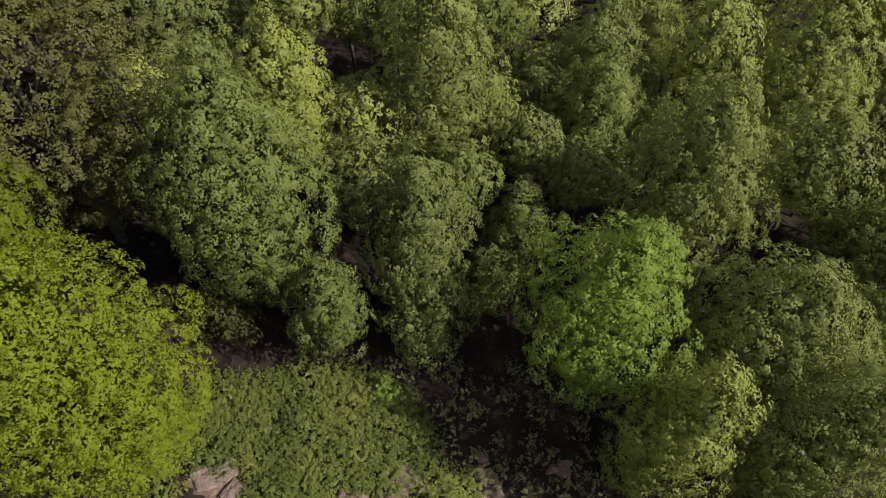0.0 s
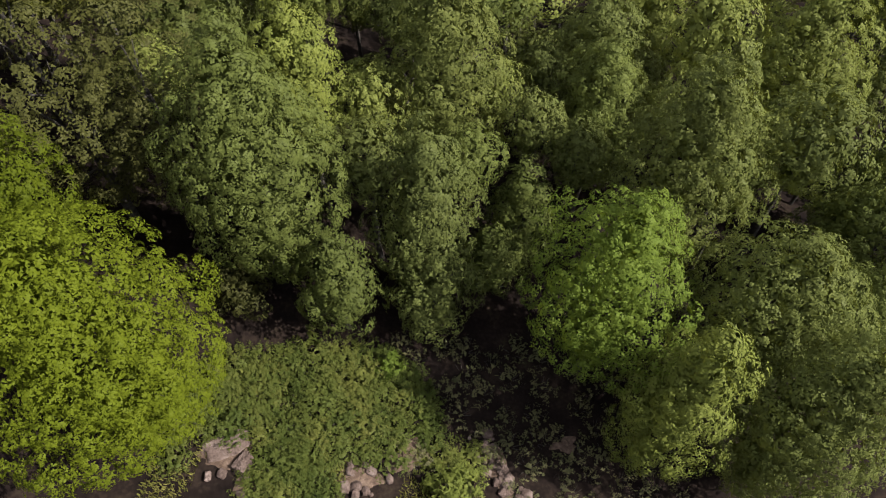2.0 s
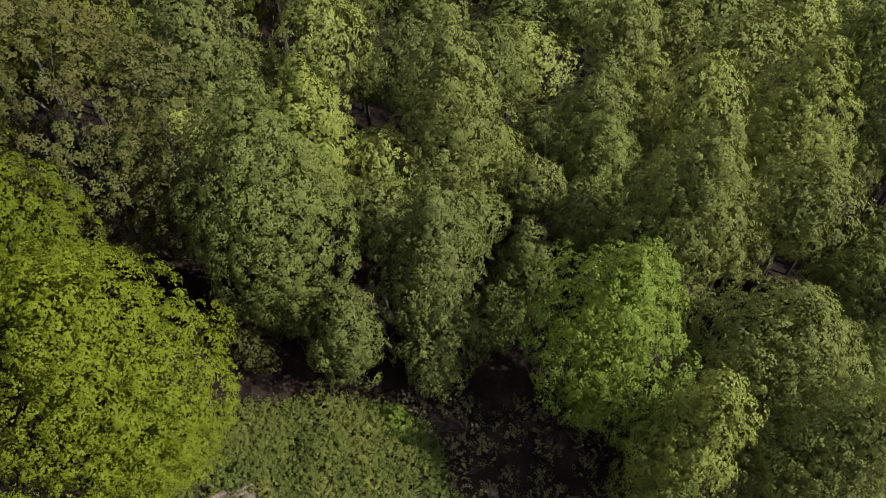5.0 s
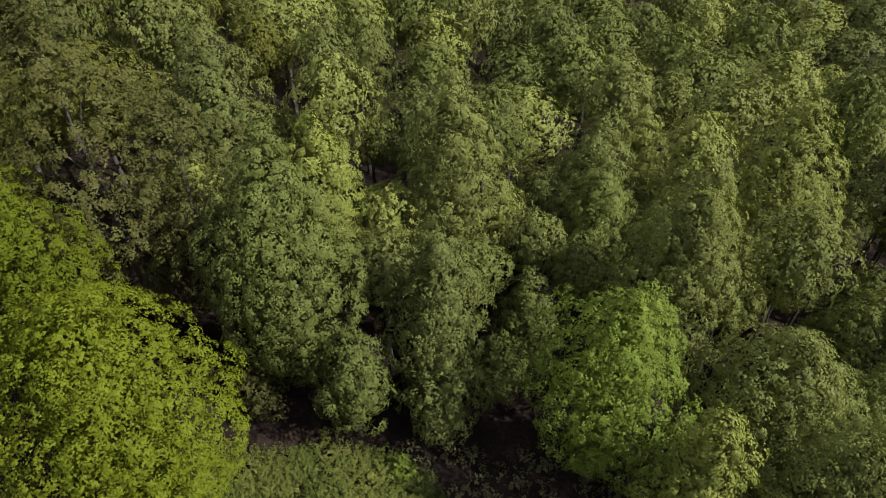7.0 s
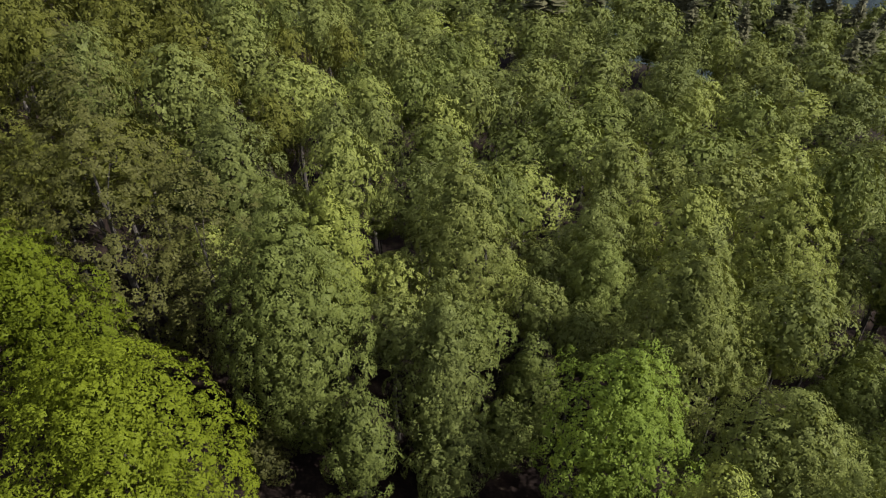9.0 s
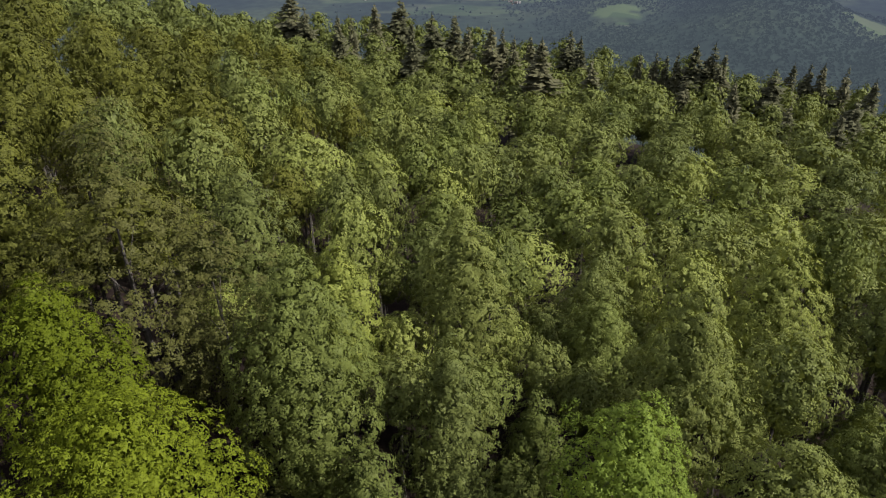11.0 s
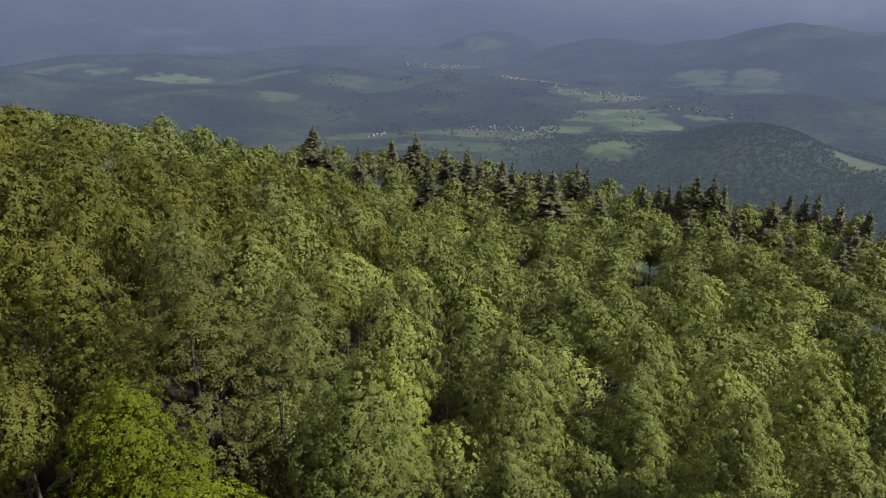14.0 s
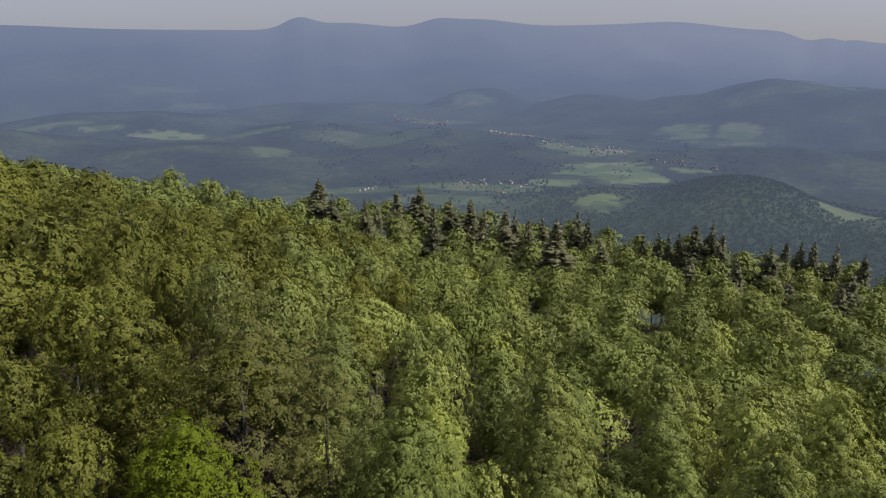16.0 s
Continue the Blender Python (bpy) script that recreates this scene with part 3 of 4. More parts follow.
# the trees round the clearing, each of its own build: x, y, top, radius, foot of the crown above ground, material, kind
NEAR = [
    (-18.7, 12.4, 23.2, 6.9, 1.0, BRIGHT, "hornbeam_tree", "broad bright yellow-green tree beside the bramble clearing"),
    (-25.2, 19.6, 25.6, 4.8, 3.0, BRIGHT, "hornbeam_tree", "bright yellow-green tree behind a broad one"),
    (-11.6, 24.4, 24.6, 5.4, 0.6, BEECH_COOL, "beech_tree", "tall cool-green beech with layered drooping sprays"),
    # added tree that stands in for the tall beech's hanging lower boughs
    (-7.4, 20.4, 11.5, 3.0, 2.0, BEECH_COOL, "beech_tree", "small cool-green beech added as the low skirt of a tall one"),
    (-10.0, 31.6, 20.6, 3.6, 5.0, YOUNG, "beech_tree", "yellow-green beech behind a tall cool-green one"),
    (-1.6, 24.0, 18.4, 3.7, 1.5, BEECH, "beech_tree", "slender beech hanging over a shaded hollow"),
    (-0.6, 34.2, 22.6, 4.4, 5.0, BEECH, "beech_tree", "tall beech behind a slender one"),
    (10.2, 19.2, 17.2, 5.3, 3.0, MAPLE, "maple_tree", "fresh green maple with open lobed crown"),
    (13.8, 12.6, 14.6, 3.5, 1.5, YOUNG, "beech_tree", "young beech leaning over the shaded hollow"),
    (20.8, 18.4, 14.6, 5.8, 2.0, BEECH_OLIVE, "beech_tree", "olive-green beech on the falling slope"),
    (22.8, 12.0, 14.0, 5.4, 1.0, BEECH_OLIVE, "beech_tree", "dense olive-green young beech"),
    (15.9, 27.6, 19.6, 4.5, 3.0, BEECH, "beech_tree", "green beech among neighbours with pointed sprays"),
    (29.6, 42.4, 15.2, 6.0, 1.0, BEECH_OLIVE, "beech_tree", "broad sunlit beech beside a dark gap"),
    (11.8, 36.4, 12.9, 4.4, 4.0, BEECH_COOL, "beech_tree", "grey-green beech with soft fine foliage"),
    (12.0, 41.4, 14.0, 4.3, 4.0, BEECH, "beech_tree", "round-topped beech in the closed canopy"),
    (18.4, 49.0, 9.6, 4.2, 4.0, BEECH_OLIVE, "beech_tree", "light green beech in the closed canopy"),
    (-23.2, 27.4, 32.2, 5.2, 3.0, BEECH_DULL_SHADED, "beech_tree", "tall half-bare beech with loose olive sprays, leaves darkened for shade"),
    (-18.0, 27.4, 26.0, 3.6, 5.0, BEECH_DULL_SHADED, "beech_tree", "slim half-bare beech with loose olive sprays, darkened for shade"),
    (-18.4, 37.6, 24.2, 4.6, 5.0, BEECH, "beech_tree", "beech with layered sprays in the closed canopy"),
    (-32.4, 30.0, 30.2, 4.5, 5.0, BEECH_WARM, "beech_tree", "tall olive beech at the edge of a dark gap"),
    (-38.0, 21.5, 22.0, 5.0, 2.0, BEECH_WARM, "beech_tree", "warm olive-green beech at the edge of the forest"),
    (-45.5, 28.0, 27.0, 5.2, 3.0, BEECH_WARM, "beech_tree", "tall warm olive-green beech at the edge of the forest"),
    # added companion that stands in for the slender beech's own lowest boughs
    (-1.2, 21.2, 9.0, 3.2, 0.8, BEECH, "young_beech", "young beech added as the low boughs of a slender beech"),
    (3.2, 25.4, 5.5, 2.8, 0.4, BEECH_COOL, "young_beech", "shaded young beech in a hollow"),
    # added tree: its darkened leaves cover lit ground where deep shade belongs
    (-14.6, 21.4, 6.5, 2.8, 0.4, BEECH_DULL_SHADED, "young_beech", "young beech with darkened leaves, added to fill the shade under a tall one"),
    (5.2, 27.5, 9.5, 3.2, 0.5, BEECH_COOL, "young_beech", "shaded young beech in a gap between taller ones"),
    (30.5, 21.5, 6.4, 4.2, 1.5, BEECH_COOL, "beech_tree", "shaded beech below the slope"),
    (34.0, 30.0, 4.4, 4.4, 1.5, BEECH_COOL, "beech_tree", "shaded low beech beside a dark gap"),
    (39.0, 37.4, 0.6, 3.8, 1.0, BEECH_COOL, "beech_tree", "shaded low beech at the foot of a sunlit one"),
]
for i, (x, y, z, R, foot, material, kind, label) in enumerate(NEAR):
    h = z - float(land(x, y))
    look_of = {BRIGHT: dict(cover=0.78, low=0.45, dome=2.2, lump=0.10, clump=0.46, bough=1.5, flat=0.45, droop=0.1, jitter=0.13, lobe=2.4, dish=0.5, even=0.4, curl=0.8),
               MAPLE: dict(cover=0.62, low=0.42, dome=2.1, lump=0.13, clump=0.5, bough=1.5, flat=0.45, jitter=0.14, lobe=3.0, dish=0.45, even=0.4, curl=0.7)}.get(
        material, dict(cover=0.74, low=0.42, dome=2.0, lump=0.12, clump=0.42, bough=1.6, flat=0.36, droop=-0.4, jitter=0.13, lobe=2.8, dish=0.35, even=0.55, curl=0.6))
    if "half-bare" in label:
        look_of = dict(cover=0.55, low=0.4, dome=1.8, lump=0.26, clump=0.6, flat=0.68, jitter=0.22, lobe=3.0, dish=0.25, even=0.25, inner=0.7, core=0.0)
    if "soft fine" in label or "dense" in label:
        look_of.update(clump=0.3, cover=0.85)
    tuft, leaf, count = (0.36, 0.125, 32) if material in (BRIGHT, MAPLE) else (0.46, 0.14, 46)
    ob = make_tree(kind, label, material, 100 + i, R, h, foot, leaf, tuft, count, split=True, **look_of)
    stand(ob, x, y)
    taken.append((x, y, R))

# the closed canopy behind: a few builds, turned and stretched
CANOPY = dict(low=0.46, dome=2.3, lump=0.09, clump=0.20, bough=1.25, gaps=0.25, flat=0.18, droop=-0.5, lobe=2.4, skirt=0.5, cover=0.78, jitter=0.15, dish=0.2, even=0.75, curl=0.35, inner=0.4, core=0.8)
MID = [make_tree("beech_tree", "green beech in the closed forest canopy", m, 300 + i, 4.2, 22.0, 13.6, 0.175, 0.48, 30, "beeches of the forest", boughs=6, **CANOPY)
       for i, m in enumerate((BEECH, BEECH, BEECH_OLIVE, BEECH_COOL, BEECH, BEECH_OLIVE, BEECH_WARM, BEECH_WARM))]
FAR = [make_tree("beech_tree", "green beech in the closed forest canopy", m, 400 + i, 4.2, 22.0, 13.6, 0.235, 0.56, 18, "beeches of the forest", boughs=3, **{**CANOPY, "even": 0.8})
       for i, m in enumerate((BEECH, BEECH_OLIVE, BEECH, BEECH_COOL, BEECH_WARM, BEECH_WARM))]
# spruces: x, y, tip, half width
SPRUCES = [(-38.9, 162.5, 12.0, 2.7), (-34.8, 157.6, 9.9, 1.7), (-25.8, 148.4, 9.7, 1.5), (-23.4, 153.5, 8.2, 1.3), (-19.0, 164.3, 9.0, 1.8),
           (-13.2, 171.7, 8.4, 2.8), (-9.4, 149.2, 8.1, 1.4), (-5.0, 159.3, 7.4, 2.3), (0.6, 164.1, 6.5, 1.9), (3.6, 158.5, 5.2, 1.6),
           (9.2, 158.1, 4.9, 2.0), (12.3, 162.6, 3.6, 1.5), (13.7, 147.3, 5.2, 1.4), (18.5, 156.6, 3.4, 1.7), (18.5, 136.8, 7.6, 2.6),
           (29.8, 166.9, 2.0, 2.3), (31.0, 159.3, 2.2, 1.6), (31.9, 148.0, 0.2, 1.8), (47.3, 164.5, -2.9, 1.1), (51.1, 163.4, -2.6, 1.4),
           (53.5, 162.5, -2.8, 1.2), (56.0, 161.8, -2.3, 1.4), (60.0, 161.0, 0.1, 2.3), (64.6, 161.5, -0.0, 2.4), (66.2, 158.2, -1.2, 1.6),
           (51.8, 141.2, -2.5, 2.0), (62.6, 140.2, -2.7, 1.8), (78.9, 157.1, -4.7, 2.7), (88.8, 168.8, -7.1, 1.9), (94.7, 171.5, -7.4, 1.9),
           (97.4, 169.9, -7.6, 2.1), (102.3, 167.2, -7.4, 1.9), (105.3, 159.0, -8.2, 2.2), (92.4, 142.8, -7.6, 2.8), (82.7, 130.7, -6.6, 2.2),
           (76.0, 140.1, -7.8, 1.8)]
KNOWN = [(-28.7, 40.6, 29, 2.7), (-34, 44.2, 28.8, 3), (-39.3, 44.6, 28.1, 3.2), (-11.9, 48.4, 19.1, 2.8), (-17.7, 49.9, 19, 2.9),
         (-40.4, 50, 30.8, 3.3), (38.6, 50.3, 13.3, 3.8), (-24.9, 52, 22.6, 3.6), (-8.6, 52, 17.4, 2.7), (16.1, 53.3, 12.8, 3.9),
         (28.5, 54.6, 8.9, 4.2), (-49.5, 56, 28.3, 3.8), (-27.1, 56.9, 23.9, 3.8), (6.8, 60.8, 9.7, 4.2), (12.9, 60.8, 10.8, 4.6),
         (-2, 63.3, 12.4, 3.4), (-16.7, 64.9, 15.2, 3.1), (-32.1, 66.3, 25.3, 3.5), (1, 67.2, 13.9, 3.6), (-5.5, 67.3, 14.9, 3.5),
         (-12, 67.4, 15.1, 2.8), (-19.9, 68.5, 18.8, 3), (-39.9, 68.7, 23.4, 3.3), (41, 69, 4.3, 4.9), (31.2, 69.4, 4.4, 4.9), (-43.6, 72.2, 26.4, 3),
         (-26.1, 75.5, 19.2, 3.9), (29.1, 77, 4, 4.3), (-7.9, 78.2, 14.3, 3.5), (-15, 78.4, 15.3, 2.7), (-30.4, 81.5, 21.5, 4.1),
         (-63.2, 84.5, 25.8, 4.6), (11.2, 85.1, 7.9, 4.4), (-0.9, 87.2, 11.1, 3.4), (45, 88.3, 1.2, 4.9), (21.2, 88.7, 2.1, 4.9),
         (28.4, 90.8, -0.1, 4.3), (-25.1, 91.2, 14, 2.7), (-63.3, 91.9, 27.7, 4.4), (-11.8, 92.4, 12.8, 3), (63.2, 94, -5.6, 4.9),
         (35.2, 95.7, 3, 4.5), (23, 97.7, 4.3, 4.9), (-27.3, 98.9, 13.6, 3.2), (-75.8, 99.9, 28.2, 4.5), (68.9, 100.1, -3, 4.9),
         (60.2, 100.5, -4.4, 4.9), (-19.1, 101.4, 10.4, 3.3), (-43.6, 104, 18.1, 3.4), (-50.5, 104.4, 18.1, 4.1), (57.5, 106.9, -2.4, 4.9),
         (20.9, 110.9, 0.9, 4.3), (69.2, 112.8, -3.9, 4.9), (-22.4, 113.1, 10.5, 3.6), (6.9, 113.1, 3.5, 4.2), (54.9, 113.8, -1.2, 4.9),
         (-25, 116.9, 10.4, 3.7), (44.1, 118.2, -1.3, 4.7), (-33.3, 121.1, 11.7, 3.8), (32, 121.2, 1.1, 4.9), (15.7, 122, 1.6, 4.5),
         (-67.9, 124.1, 18.6, 4.1), (87.9, 126.1, -8.1, 4.8), (53.3, 127.6, -2.3, 4.3), (41.5, 129, -1.7, 4.3), (-47.7, 130, 14.7, 3.1),
         (4.7, 130.2, 0.7, 4.1), (-6.4, 130.5, 3.6, 4.1), (-63.2, 130.6, 15.8, 4.3), (76.1, 132.2, -7.9, 4.9), (29.5, 136.4, -1.8, 4.4),
         (21.9, 137.8, 0.7, 4.3), (-40.4, 139.2, 11.5, 3.6), (0.2, 141.1, 0.4, 4.4), (-16.8, 141.8, 3.4, 4.4), (40.9, 145, -2.9, 4.6),
         (13.8, 145.6, -0.3, 3.8), (-62.3, 151.7, 14.2, 3.5), (-47.8, 151.7, 10.2, 3.5), (102.4, 154, -14.6, 4.9), (62.6, 155.1, -7.2, 4.9),
         (30.8, 155.9, -4, 4.1), (78.7, 168, -11.2, 4.7), (103.8, 179.3, -16.3, 4.9)]
known = np.array(KNOWN)
known_off = known[:, 2] - canopy(known[:, 0], known[:, 1])


def treetop(x, y):
    """Height of the treetops near a place: the mean canopy, shifted as the known trees about it stand."""
    w = 1 / ((known[:, 0] - x) ** 2 + (known[:, 1] - y) ** 2 + 50) ** 1.5
    return float(canopy(x, y)) + float((w * known_off).sum() / w.sum())


tips = np.array(SPRUCES)


def crest(x, y):
    """Height of the treetops among the spruces, a little under their tips."""
    w = np.exp(-((tips[:, 0] - x) ** 2 + (tips[:, 1] - y) ** 2) / 120)
    return float((w * tips[:, 2]).sum() / w.sum()) - 6.0 if w.sum() > 0.15 and y > 150 else -99.0


g = np.random.default_rng(21)
# the known trees, and two low ones that close a gap among them
wood = list(KNOWN) + [(43, 138, -8.5, 3.6), (48.5, 154, -11.5, 4.0)]
taken += [(x, y, R) for x, y, z, R in KNOWN] + [(x, y, 0.5 * w) for x, y, z, w in SPRUCES]
for _ in range(50000):
    y = g.uniform(18, 182)
    x = g.uniform(-46 - 0.52 * y, 46 + 0.62 * y)
    if y < 30 and -30 < x < 34 or y < 22:
        continue
    R = g.uniform(3.4, 5.0)
    if all((x - a) ** 2 + (y - b) ** 2 > (0.88 * (R + c)) ** 2 for a, b, c in taken):
        taken.append((x, y, R))
        wood.append((x, y, max(treetop(x, y) + g.normal(-1.6 - 0.8 * (y > 90), 1.5), crest(x, y) + g.normal(0, 0.9)), R))
for _ in range(20000):
    y = g.uniform(20, 52)
    x = g.uniform(-46 - 0.5 * y, 46 + 0.6 * y)
    if y < 27 and -31 < x < 36 or (x + 27) ** 2 + (y - 28) ** 2 < 65 or (x - 36) ** 2 + (y - 37) ** 2 < 30:
        continue
    R = g.uniform(2.4, 3.0)
    if all((x - a) ** 2 + (y - b) ** 2 > (0.72 * (R + c)) ** 2 for a, b, c in taken):
        taken.append((x, y, R))
        wood.append((x, y, treetop(x, y) - g.uniform(7.0, 10.5), R))
wood.sort(key=lambda w: (w[0] + 5) ** 2 + (w[1] + 12) ** 2)
far_leaves = [crown_pads(np.random.default_rng(450 + i), 4.2, 8.4, 0.40, 0.78, 12, **{**CANOPY, "even": 0.8}) + np.array([0, 0, 13.6]) for i in range(4)]
beyond = []
for i, (x, y, z, R) in enumerate(wood):
    h = z - float(land(x, y))
    turn, pick = g.uniform(0, 360), int(g.integers(12))
    if i < 295:
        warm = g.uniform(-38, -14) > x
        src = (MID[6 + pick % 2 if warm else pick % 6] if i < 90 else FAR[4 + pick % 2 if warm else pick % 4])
        stand(copy_thing(src, Matrix()), x, y, turn, R / 3.7, h / 22.0)
    else:
        m = np.array(pose(x, y, float(land(x, y)), 0, 0, turn) @ Matrix.Diagonal((R / 3.7, R / 3.7, h / 22.0, 1)))
        beyond.append(far_leaves[pick % 4] @ m[:3, :3].T + m[:3, 3])
tagged(new("far_beech_wood", quads("far_beech_wood", np.concatenate(beyond), BEECH)), "closed green beech canopy towards the crest", "trees", kind="stuff")
for ob in MID + FAR:
    for o in (*ob.children, ob):
        bpy.data.objects.remove(o)


# ---- spruces on the crest ----
def make_spruce(seed, h, r):
    g = np.random.default_rng(seed)
    ob = tagged(new("spruce_tree"), "dark narrow spruce standing above the beeches", "tree", "spruces on the crest")
    z = np.linspace(-0.5, h, 8)
    p = np.stack([0 * z, 0 * z, z], -1)
    child("trunk", quads("trunk", tubes([(p, 0.2 * (1.02 - z / h) + 0.01)], 6), BARK), ob)
    out = []
    up = np.array([0, 0, 1.0])
    for zz in h * (1 - 0.72 * g.uniform(0, 1, 760) ** 0.72):
        th = g.uniform(0, 6.28)
        L = (min(r, 0.42 * (h - zz) + 0.30) * (0.85 + 0.2 * math.sin(zz * 1.3 + th))) * g.uniform(0.55, 1.12)
        d, s = np.array([math.cos(th), math.sin(th), 0]), np.array([-math.sin(th), math.cos(th), 0])
        a = np.array([0, 0, min(zz, h - 0.1)])
        w = 0.16 * L + 0.16
        q1 = a + d * L * 0.6 - up * L * g.uniform(0.10, 0.28)
        q2 = a + d * L - up * L * g.uniform(0.10, 0.42)
        out += [[a, q1 + s * w - up * 0.25, q2, q1], [a, q1, q2, q1 - s * w - up * 0.25]]
    out += [[p[-1] + (0, 0, 0.5), p[-1] + (0.12, 0, -0.9), p[-1] + (0, 0, -1.2), p[-1] - (0.12, 0, 0.9)]]
    child("crown", quads("crown", np.array(out), SPRUCE), ob)
    return ob


BUILDS = [make_spruce(500 + i, 22, 3.0) for i in range(4)]
for i, (x, y, z, w) in enumerate(SPRUCES):
    h = z + 0.3 - float(land(x, y))
    stand(copy_thing(BUILDS[i % 4], Matrix()), x, y, i * 77, w / 1.3, h / 22)
for ob in BUILDS:
    for o in (*ob.children, ob):
        bpy.data.objects.remove(o)


# ---- woods on the knoll ----
def blobs(g, p, size):
    """A clump of a few leafy faces at each point, for woods far off."""
    k = 7
    m = len(p)
    d = unit(g.normal(0, 1, (m, k, 3)) + np.array([0, 0, 0.5]))
    s = (size * g.uniform(0.7, 1.3, m))[:, None, None]
    c = p[:, None] + d * s * np.array([0.5, 0.5, 0.75]) + np.array([0, 0, 1]) * s * 0.5
    n = unit(d + g.normal(0, 0.3, (m, k, 3)))
    a = unit(np.cross(n, g.normal(0, 1, (m, k, 3))))
    b = np.cross(n, a)
    r = s * 0.62
    return np.stack([c - a * r, c - b * r, c + a * r, c + b * r], 2).reshape(-1, 4, 3)


g = np.random.default_rng(77)
az, d = g.uniform(3, 40, 15000), g.uniform(1000, 1620, 15000)
keep = (g.uniform(0, 1, len(d)) < 0.08 + 0.92 * smooth(5, 14, az)) & (((az - 13.7) / 2.1) ** 2 + ((d - 1400) / 48) ** 2 > 1) & (((az - 31.5) / 2.2) ** 2 + ((d - 1480) / 60) ** 2 > 1)
keep &= wavy(np.stack([az * 0.8, d / 100, 0 * d], -1), 5) < 0.8 + 0.5 * g.normal(0, 1, len(d))
# hedges and groves on the valley floor
a2, d2 = g.uniform(-9, 24, 12000), g.uniform(1400, 2500, 12000)
grove = wavy(np.stack([a2 * 1.1, d2 / 75, 0 * a2], -1), 8) + 0.35 * g.normal(0, 1, len(a2)) > 0.75
az, d = np.concatenate([az[keep], a2[grove]]), np.concatenate([d[keep], d2[grove]])
spots = polar(az, d, relief(az, d) - 1.0)
me = quads("valley_wood", blobs(g, spots, 3.0), HAZY_LAND)
# each clump glows with the painted haze of its distance
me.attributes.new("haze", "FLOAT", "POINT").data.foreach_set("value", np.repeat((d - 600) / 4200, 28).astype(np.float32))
tagged(new("valley_wood", me), "distant grey-green woods and groves in the valley, haze painted in", "trees", kind="stuff")


# ---- villages ----
def make_house(roof_material, label):
    ob = tagged(new("house"), label, "house", "village houses")
    w, l, e, r = 1.9, 2.8, 2.3, 3.8
    bm = bmesh.new()
    v = [bm.verts.new(c) for c in ((-w, -l, -2), (w, -l, -2), (w, l, -2), (-w, l, -2), (-w, -l, e), (w, -l, e), (w, l, e), (-w, l, e), (0, -l, r - 0.3), (0, l, r - 0.3))]
    for f in ((0, 1, 5, 8, 4), (2, 3, 7, 9, 6), (1, 2, 6, 5), (3, 0, 4, 7), (3, 2, 1, 0)):
        bm.faces.new([v[i] for i in f])
    me = bpy.data.meshes.new("wall")
    bm.to_mesh(me)
    me.materials.append(PLASTER)
    child("wall", me, ob)
    bm = bmesh.new()
    o, k = 0.4, 0.2
    up = [bm.verts.new(c) for c in ((-w - o, -l - o, e - 0.5), (0, -l - o, r), (w + o, -l - o, e - 0.5), (w + o, l + o, e - 0.5), (0, l + o, r), (-w - o, l + o, e - 0.5))]
    lo = [bm.verts.new((u.co.x, u.co.y, u.co.z - k)) for u in up]
    for f in ((0, 1, 4, 5), (1, 2, 3, 4)):
        bm.faces.new([up[i] for i in f])
        bm.faces.new([lo[i] for i in reversed(f)])
    for i in range(6):
        j = (i + 1) % 6
        bm.faces.new([up[i], lo[i], lo[j], up[j]])
    me = bpy.data.meshes.new("roof")
    bm.to_mesh(me)
    me.materials.append(roof_material)
    child("roof", me, ob)
    return ob


HOUSES = [make_house(TILES, "small pale house with a red-brown tiled roof"), make_house(SLATE, "small pale house with a grey roof")]
g = np.random.default_rng(5)
for a0, d0, a1, d1, wide, count in ((-2.9, 2925, 1.4, 2840, 28, 72), (4.7, 2440, 8.4, 2345, 26, 60), (9.0, 2255, 15.6, 2190, 55, 84), (2.0, 1655, 7.9, 1650, 24, 36), (4.6, 1565, 6.2, 1545, 14, 10), (-6.8, 1590, -4.0, 1595, 14, 9), (17.5, 1965, 22.4, 1935, 9, 18)):
    for i in range(count):
        f = g.uniform(0, 1)
        a, d = a0 + (a1 - a0) * f, d0 + (d1 - d0) * f + g.normal(0, wide)
        x, y, z = polar(a, d, float(relief(np.array(a), np.array(d))) + 1.2)
        copy_thing(HOUSES[int(g.uniform(0, 1) < 0.45)], pose(x, y, z, 0, 0, g.uniform(0, 180)) @ Matrix.Diagonal((*[g.uniform(0.55, 0.9)] * 3, 1)))
for ob in HOUSES:
    for o in (*ob.children, ob):
        bpy.data.objects.remove(o)


# ---- the clearing: brambles, shrubs, rocks ----
def make_bush(name, label, material, seed, R, h, leaf, rc, leaves, **k):
    g = np.random.default_rng(seed)
    ob = tagged(new(name), label, "bush")
    stems = [tubes([(np.array([0, 0, -0.3]) + np.linspace(0, 1, 5)[:, None] * np.array([math.cos(i * 1.7) * R * 0.7, math.sin(i * 1.7) * R * 0.7, 0.3 + h * 0.7]), [0.03, 0.025, 0.02, 0.015, 0.01])], 4) for i in range(7)]
    child("stem", quads("stem", np.concatenate(stems), BARK), ob)
    child("foliage", quads("foliage", crown_quads(g, R, h, leaf, rc, leaves, low=0.3, tier=0.6, shelf=0.1, ragged=0.16, **k), material), ob)
    return ob


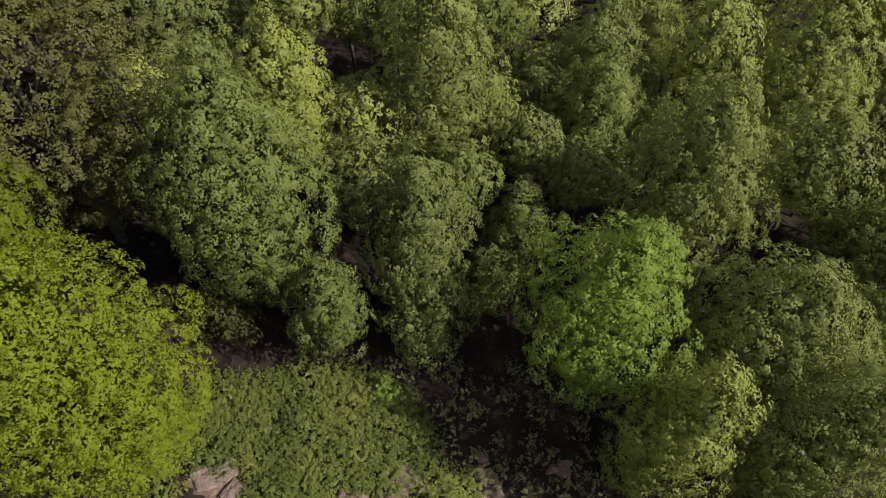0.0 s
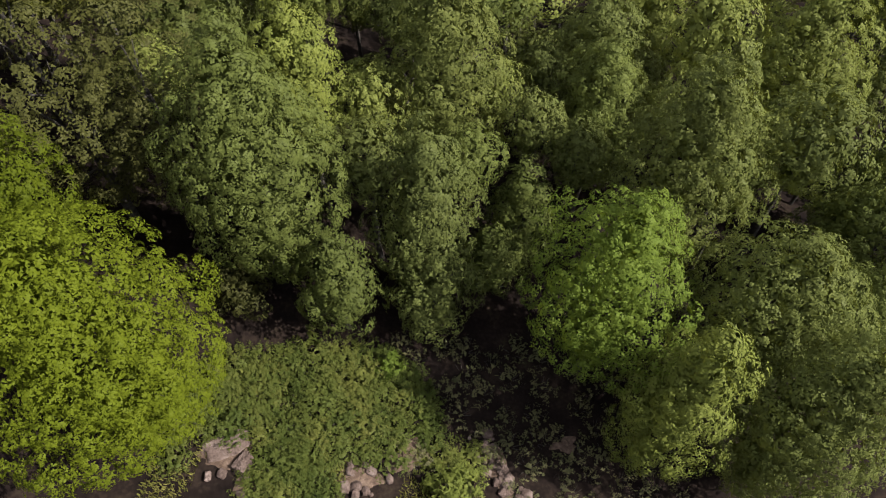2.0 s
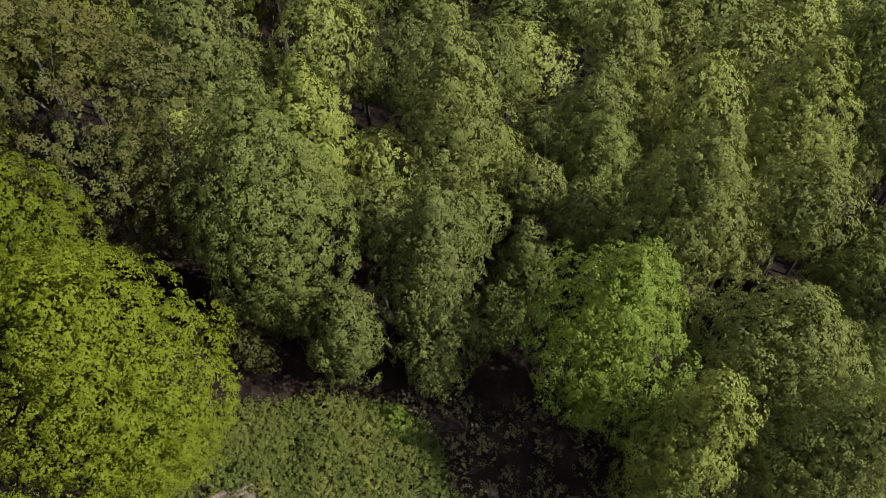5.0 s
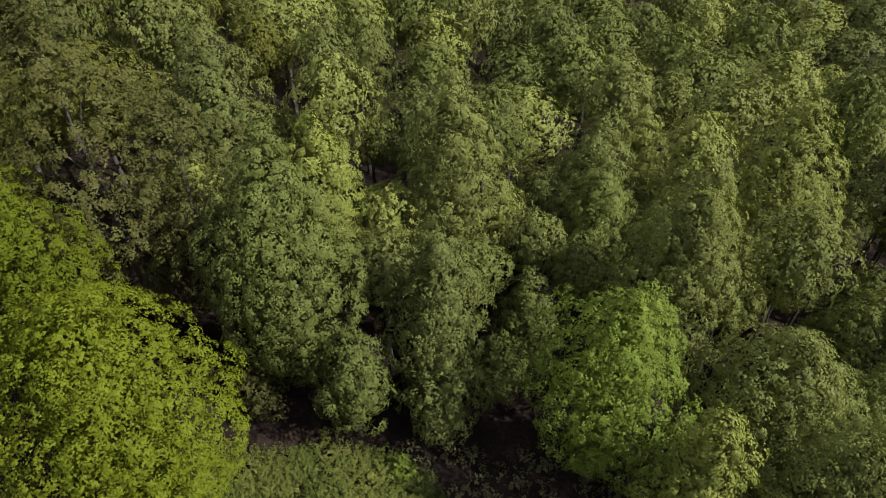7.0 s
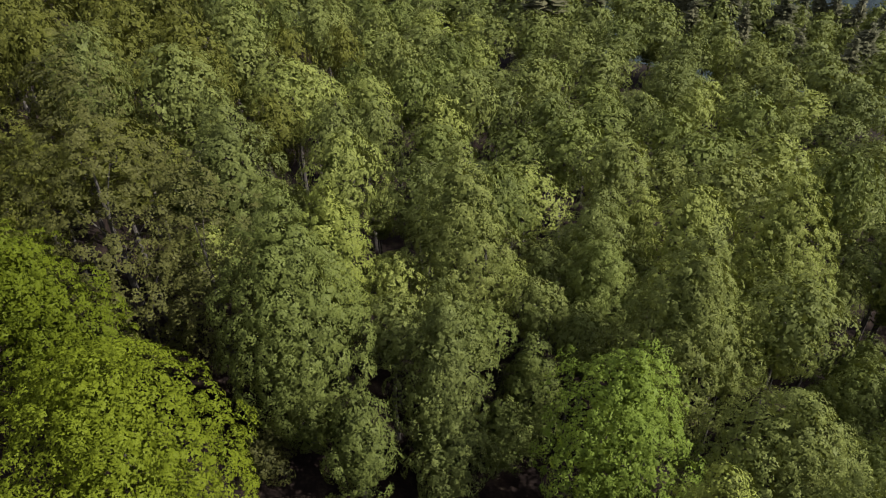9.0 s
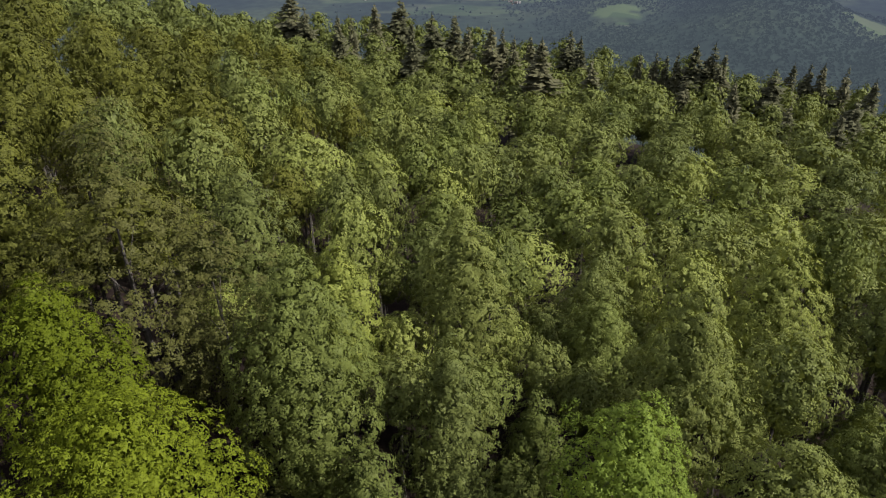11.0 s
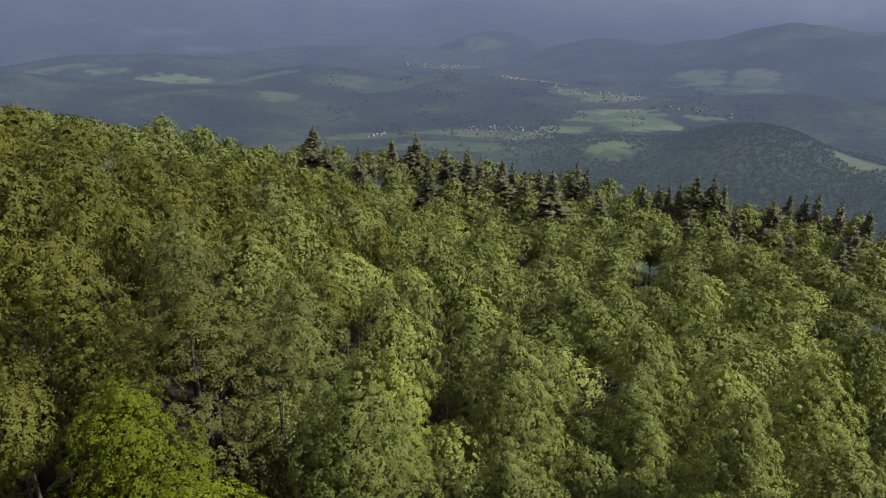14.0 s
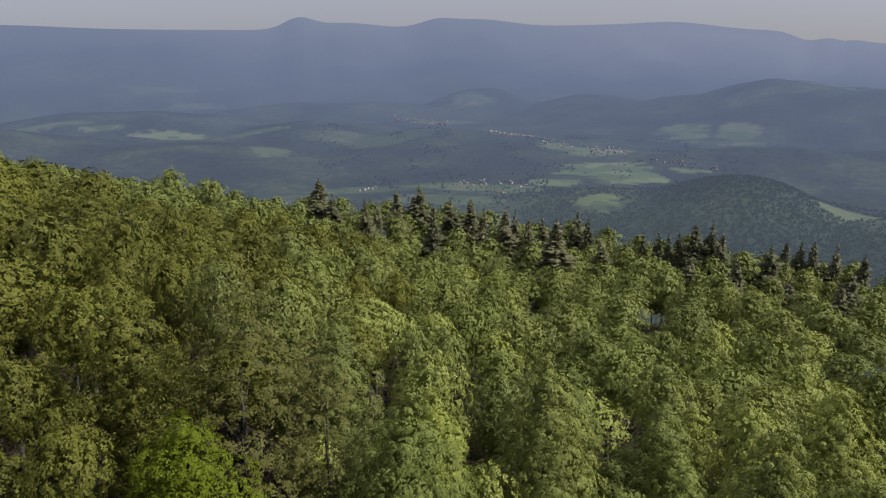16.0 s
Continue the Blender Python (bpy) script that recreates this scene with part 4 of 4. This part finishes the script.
def make_rock(label, seed, sx, sy, sz, name="rock"):
    g = np.random.default_rng(seed)
    bm = bmesh.new()
    bmesh.ops.create_icosphere(bm, subdivisions=4 if sx > 0.6 else 2, radius=1)
    off = Vector(g.uniform(0, 50, 3))
    for v in bm.verts:
        d = v.co.normalized()
        block = max(abs(d.x), abs(d.y), abs(d.z))
        k = 0.55 / block + 0.45
        k *= 1 + 0.22 * noise.noise(d * 1.6 + off) + 0.14 * noise.noise(d * 4 + off) + 0.07 * noise.noise(d * 10 + off)
        crack = abs(noise.noise(d * 2.3 + off * 2))
        k -= 0.12 * max(0, 1 - crack * 9)
        v.co = Vector((d.x * sx, d.y * sy, d.z * sz)) * k
    me = bpy.data.meshes.new(name)
    bm.to_mesh(me)
    me.materials.append(ROCK)
    return tagged(new(name, me), label, "rock")


g = np.random.default_rng(9)
BUSH = [make_bush("bramble_bush", "low dense green bramble bush in the sunny clearing", BRAMBLE, 600 + i, 1.8, 1.4, 0.115, 0.24, 17, layers=1.9, flat=0.35) for i in range(3)]
DRY = [make_bush("dry_shrub", "sparse olive-brown shrub in the shaded hollow", HEATH, 620 + i, 1.1, 1.1, 0.14, 0.26, 10, layers=0.8, flat=0.3, core=0.1) for i in range(2)]
spots = []
for _ in range(6000):
    x, y = g.uniform(-18.5, 1.2), g.uniform(8.2, 18.5)
    if y > 18.1 - 0.02 * (x + 6) ** 2 or ((x + 14.7) / 2.5) ** 2 + ((y - 11.0) / 1.5) ** 2 < 1 or (x < -12.5 and y < 10.2) or (x > -7.5 and y < 11.2) or (x + 2.8) ** 2 + (y - 11.8) ** 2 < 3.0 or x + 1.2 > (14.4 - y) * 0.7:
        continue
    if all((x - a) ** 2 + (y - b) ** 2 > 1.25 ** 2 for a, b in spots):
        spots.append((x, y))
        stand(copy_thing(BUSH[len(spots) % 3], Matrix()), x, y, g.uniform(0, 360), g.uniform(0.75, 1.15), g.uniform(0.6, 1.15))
dry = [(-3.4, 11.4), (-2.2, 12.2), (-1.9, 10.9), (-3.9, 12.6)]
for _ in range(3000):
    x, y = g.uniform(-4, 19), g.uniform(6.5, 20)
    if x - 2.2 < (12.4 - y) * 0.8 and not (x > 5.5 and y < 10):
        continue
    if all((x - a) ** 2 + (y - b) ** 2 > 1.75 ** 2 for a, b in spots + dry):
        dry.append((x, y))
for i, (x, y) in enumerate(dry):
    stand(copy_thing(DRY[i % 2], Matrix()), x, y, g.uniform(0, 360), g.uniform(0.6, 1.25), g.uniform(0.6, 1.2))
for ob in BUSH + DRY:
    for o in (*ob.children, ob):
        bpy.data.objects.remove(o)
stand(make_bush("hazel_bush", "bright fresh green bush beside pale stones", YOUNG, 640, 2.1, 2.6, 0.22, 0.38, 14, layers=2), 0.1, 9.4)
stand(make_bush("hazel_bush", "fresh green young bush at the shaded forest edge", MAPLE, 641, 1.2, 2.2, 0.20, 0.36, 14, layers=1.8), -4.3, 17.4)


def bare_patch(cx, cy, rx, ry, turn, seed):
    """A patch of bare stony soil with an uneven edge, a few centimetres proud."""
    r, a = np.meshgrid(np.linspace(0.02, 1, 9), np.linspace(0, 2 * np.pi, 41), indexing="ij")
    k = 1 + 0.22 * np.sin(a * 3 + seed) + 0.12 * np.sin(a * 7 + 2 * seed)
    u, w = rx * r * k * np.cos(a), ry * r * k * np.sin(a)
    c, d = math.cos(turn), math.sin(turn)
    x, y = cx + u * c - w * d, cy + u * d + w * c
    z = land(x, y) + 0.12 * (1 - r ** 3) - 0.04 + 0.05 * wavy(np.stack([x * 2, y * 2, 0 * x], -1), 90 + seed)
    tagged(new("ground_scree", grid_mesh("ground_scree", np.stack([x, y, z], -1), SCREE)), "pinkish bare stony soil in the clearing", "soil", kind="structure")


for i, (cx, cy, rx, ry, turn) in enumerate(((-14.6, 10.9, 2.1, 1.0, 0.3), (-12.8, 9.0, 1.2, 0.8, 1.0), (-6.0, 9.8, 1.8, 0.8, 0.1), (3.4, 11.2, 2.8, 0.95, -1.05), (-2.8, 11.6, 1.6, 1.2, 0.4), (8.6, 13.2, 1.2, 0.7, 0.2))):
    bare_patch(cx, cy, rx, ry, turn, i)
make_rock("broad pale pinkish rock outcrop among brambles", 700, 1.5, 0.75, 0.42, "rock_outcrop").matrix_basis = pose(-14.6, 11.3, float(land(-14.6, 11.3)) + 0.1, 14, 4, 26)
make_rock("pale pinkish rock beside a broad outcrop", 701, 0.7, 0.5, 0.45, "rock").matrix_basis = pose(-13.4, 10.2, float(land(-13.4, 10.2)) + 0.1, 5, 8, 60)
for i in range(74):
    f = g.uniform(0, 1)
    if i < 50:
        x, y, k = 2.3 + 2.6 * f + g.normal(0, 0.45), 13.2 - 4.2 * f + g.normal(0, 0.35), g.uniform(0.10, 0.36) + 0.12 * (g.uniform() < 0.2)
    elif i < 62:
        x, y, k = -6 + g.normal(0, 0.9), 9.7 + g.normal(0, 0.6), g.uniform(0.10, 0.42)
    else:
        x, y, k = -13 + g.normal(0, 0.9), 9.3 + g.normal(0, 0.7), g.uniform(0.10, 0.36)
    make_rock("pale weathered stone on bare stony soil", 710 + i, k, k * g.uniform(0.6, 1), k * 0.7, "stone").matrix_basis = pose(x, y, float(land(x, y)) + 0.1 + 0.12 * k, g.uniform(-15, 15), g.uniform(-15, 15), g.uniform(0, 360))

# grass on the open edge of the clearing
n = 9000
x, y = g.uniform(-19, 3, n), g.uniform(6.3, 11.5, n)
ok = wavy(np.stack([x, y, 0 * x], -1), 61) + 0.35 * (9 - y) > 0.1
x, y = x[ok], y[ok]
n = len(x)
root = np.stack([x, y, land(x, y) - 0.02], -1)
a, h = g.uniform(0, 6.28, n), g.uniform(0.18, 0.42, n)
side = np.stack([np.cos(a), np.sin(a), 0 * a], -1) * 0.035
tip = root + np.stack([-np.sin(a) * h * 0.5, np.cos(a) * h * 0.5, h], -1)
tagged(new("grass", quads("grass", np.stack([root - side, root + side, tip + side * 0.3, tip - side * 0.3], 1), GRASS)), "sparse yellow-green grass on stony soil", "grass", kind="stuff")
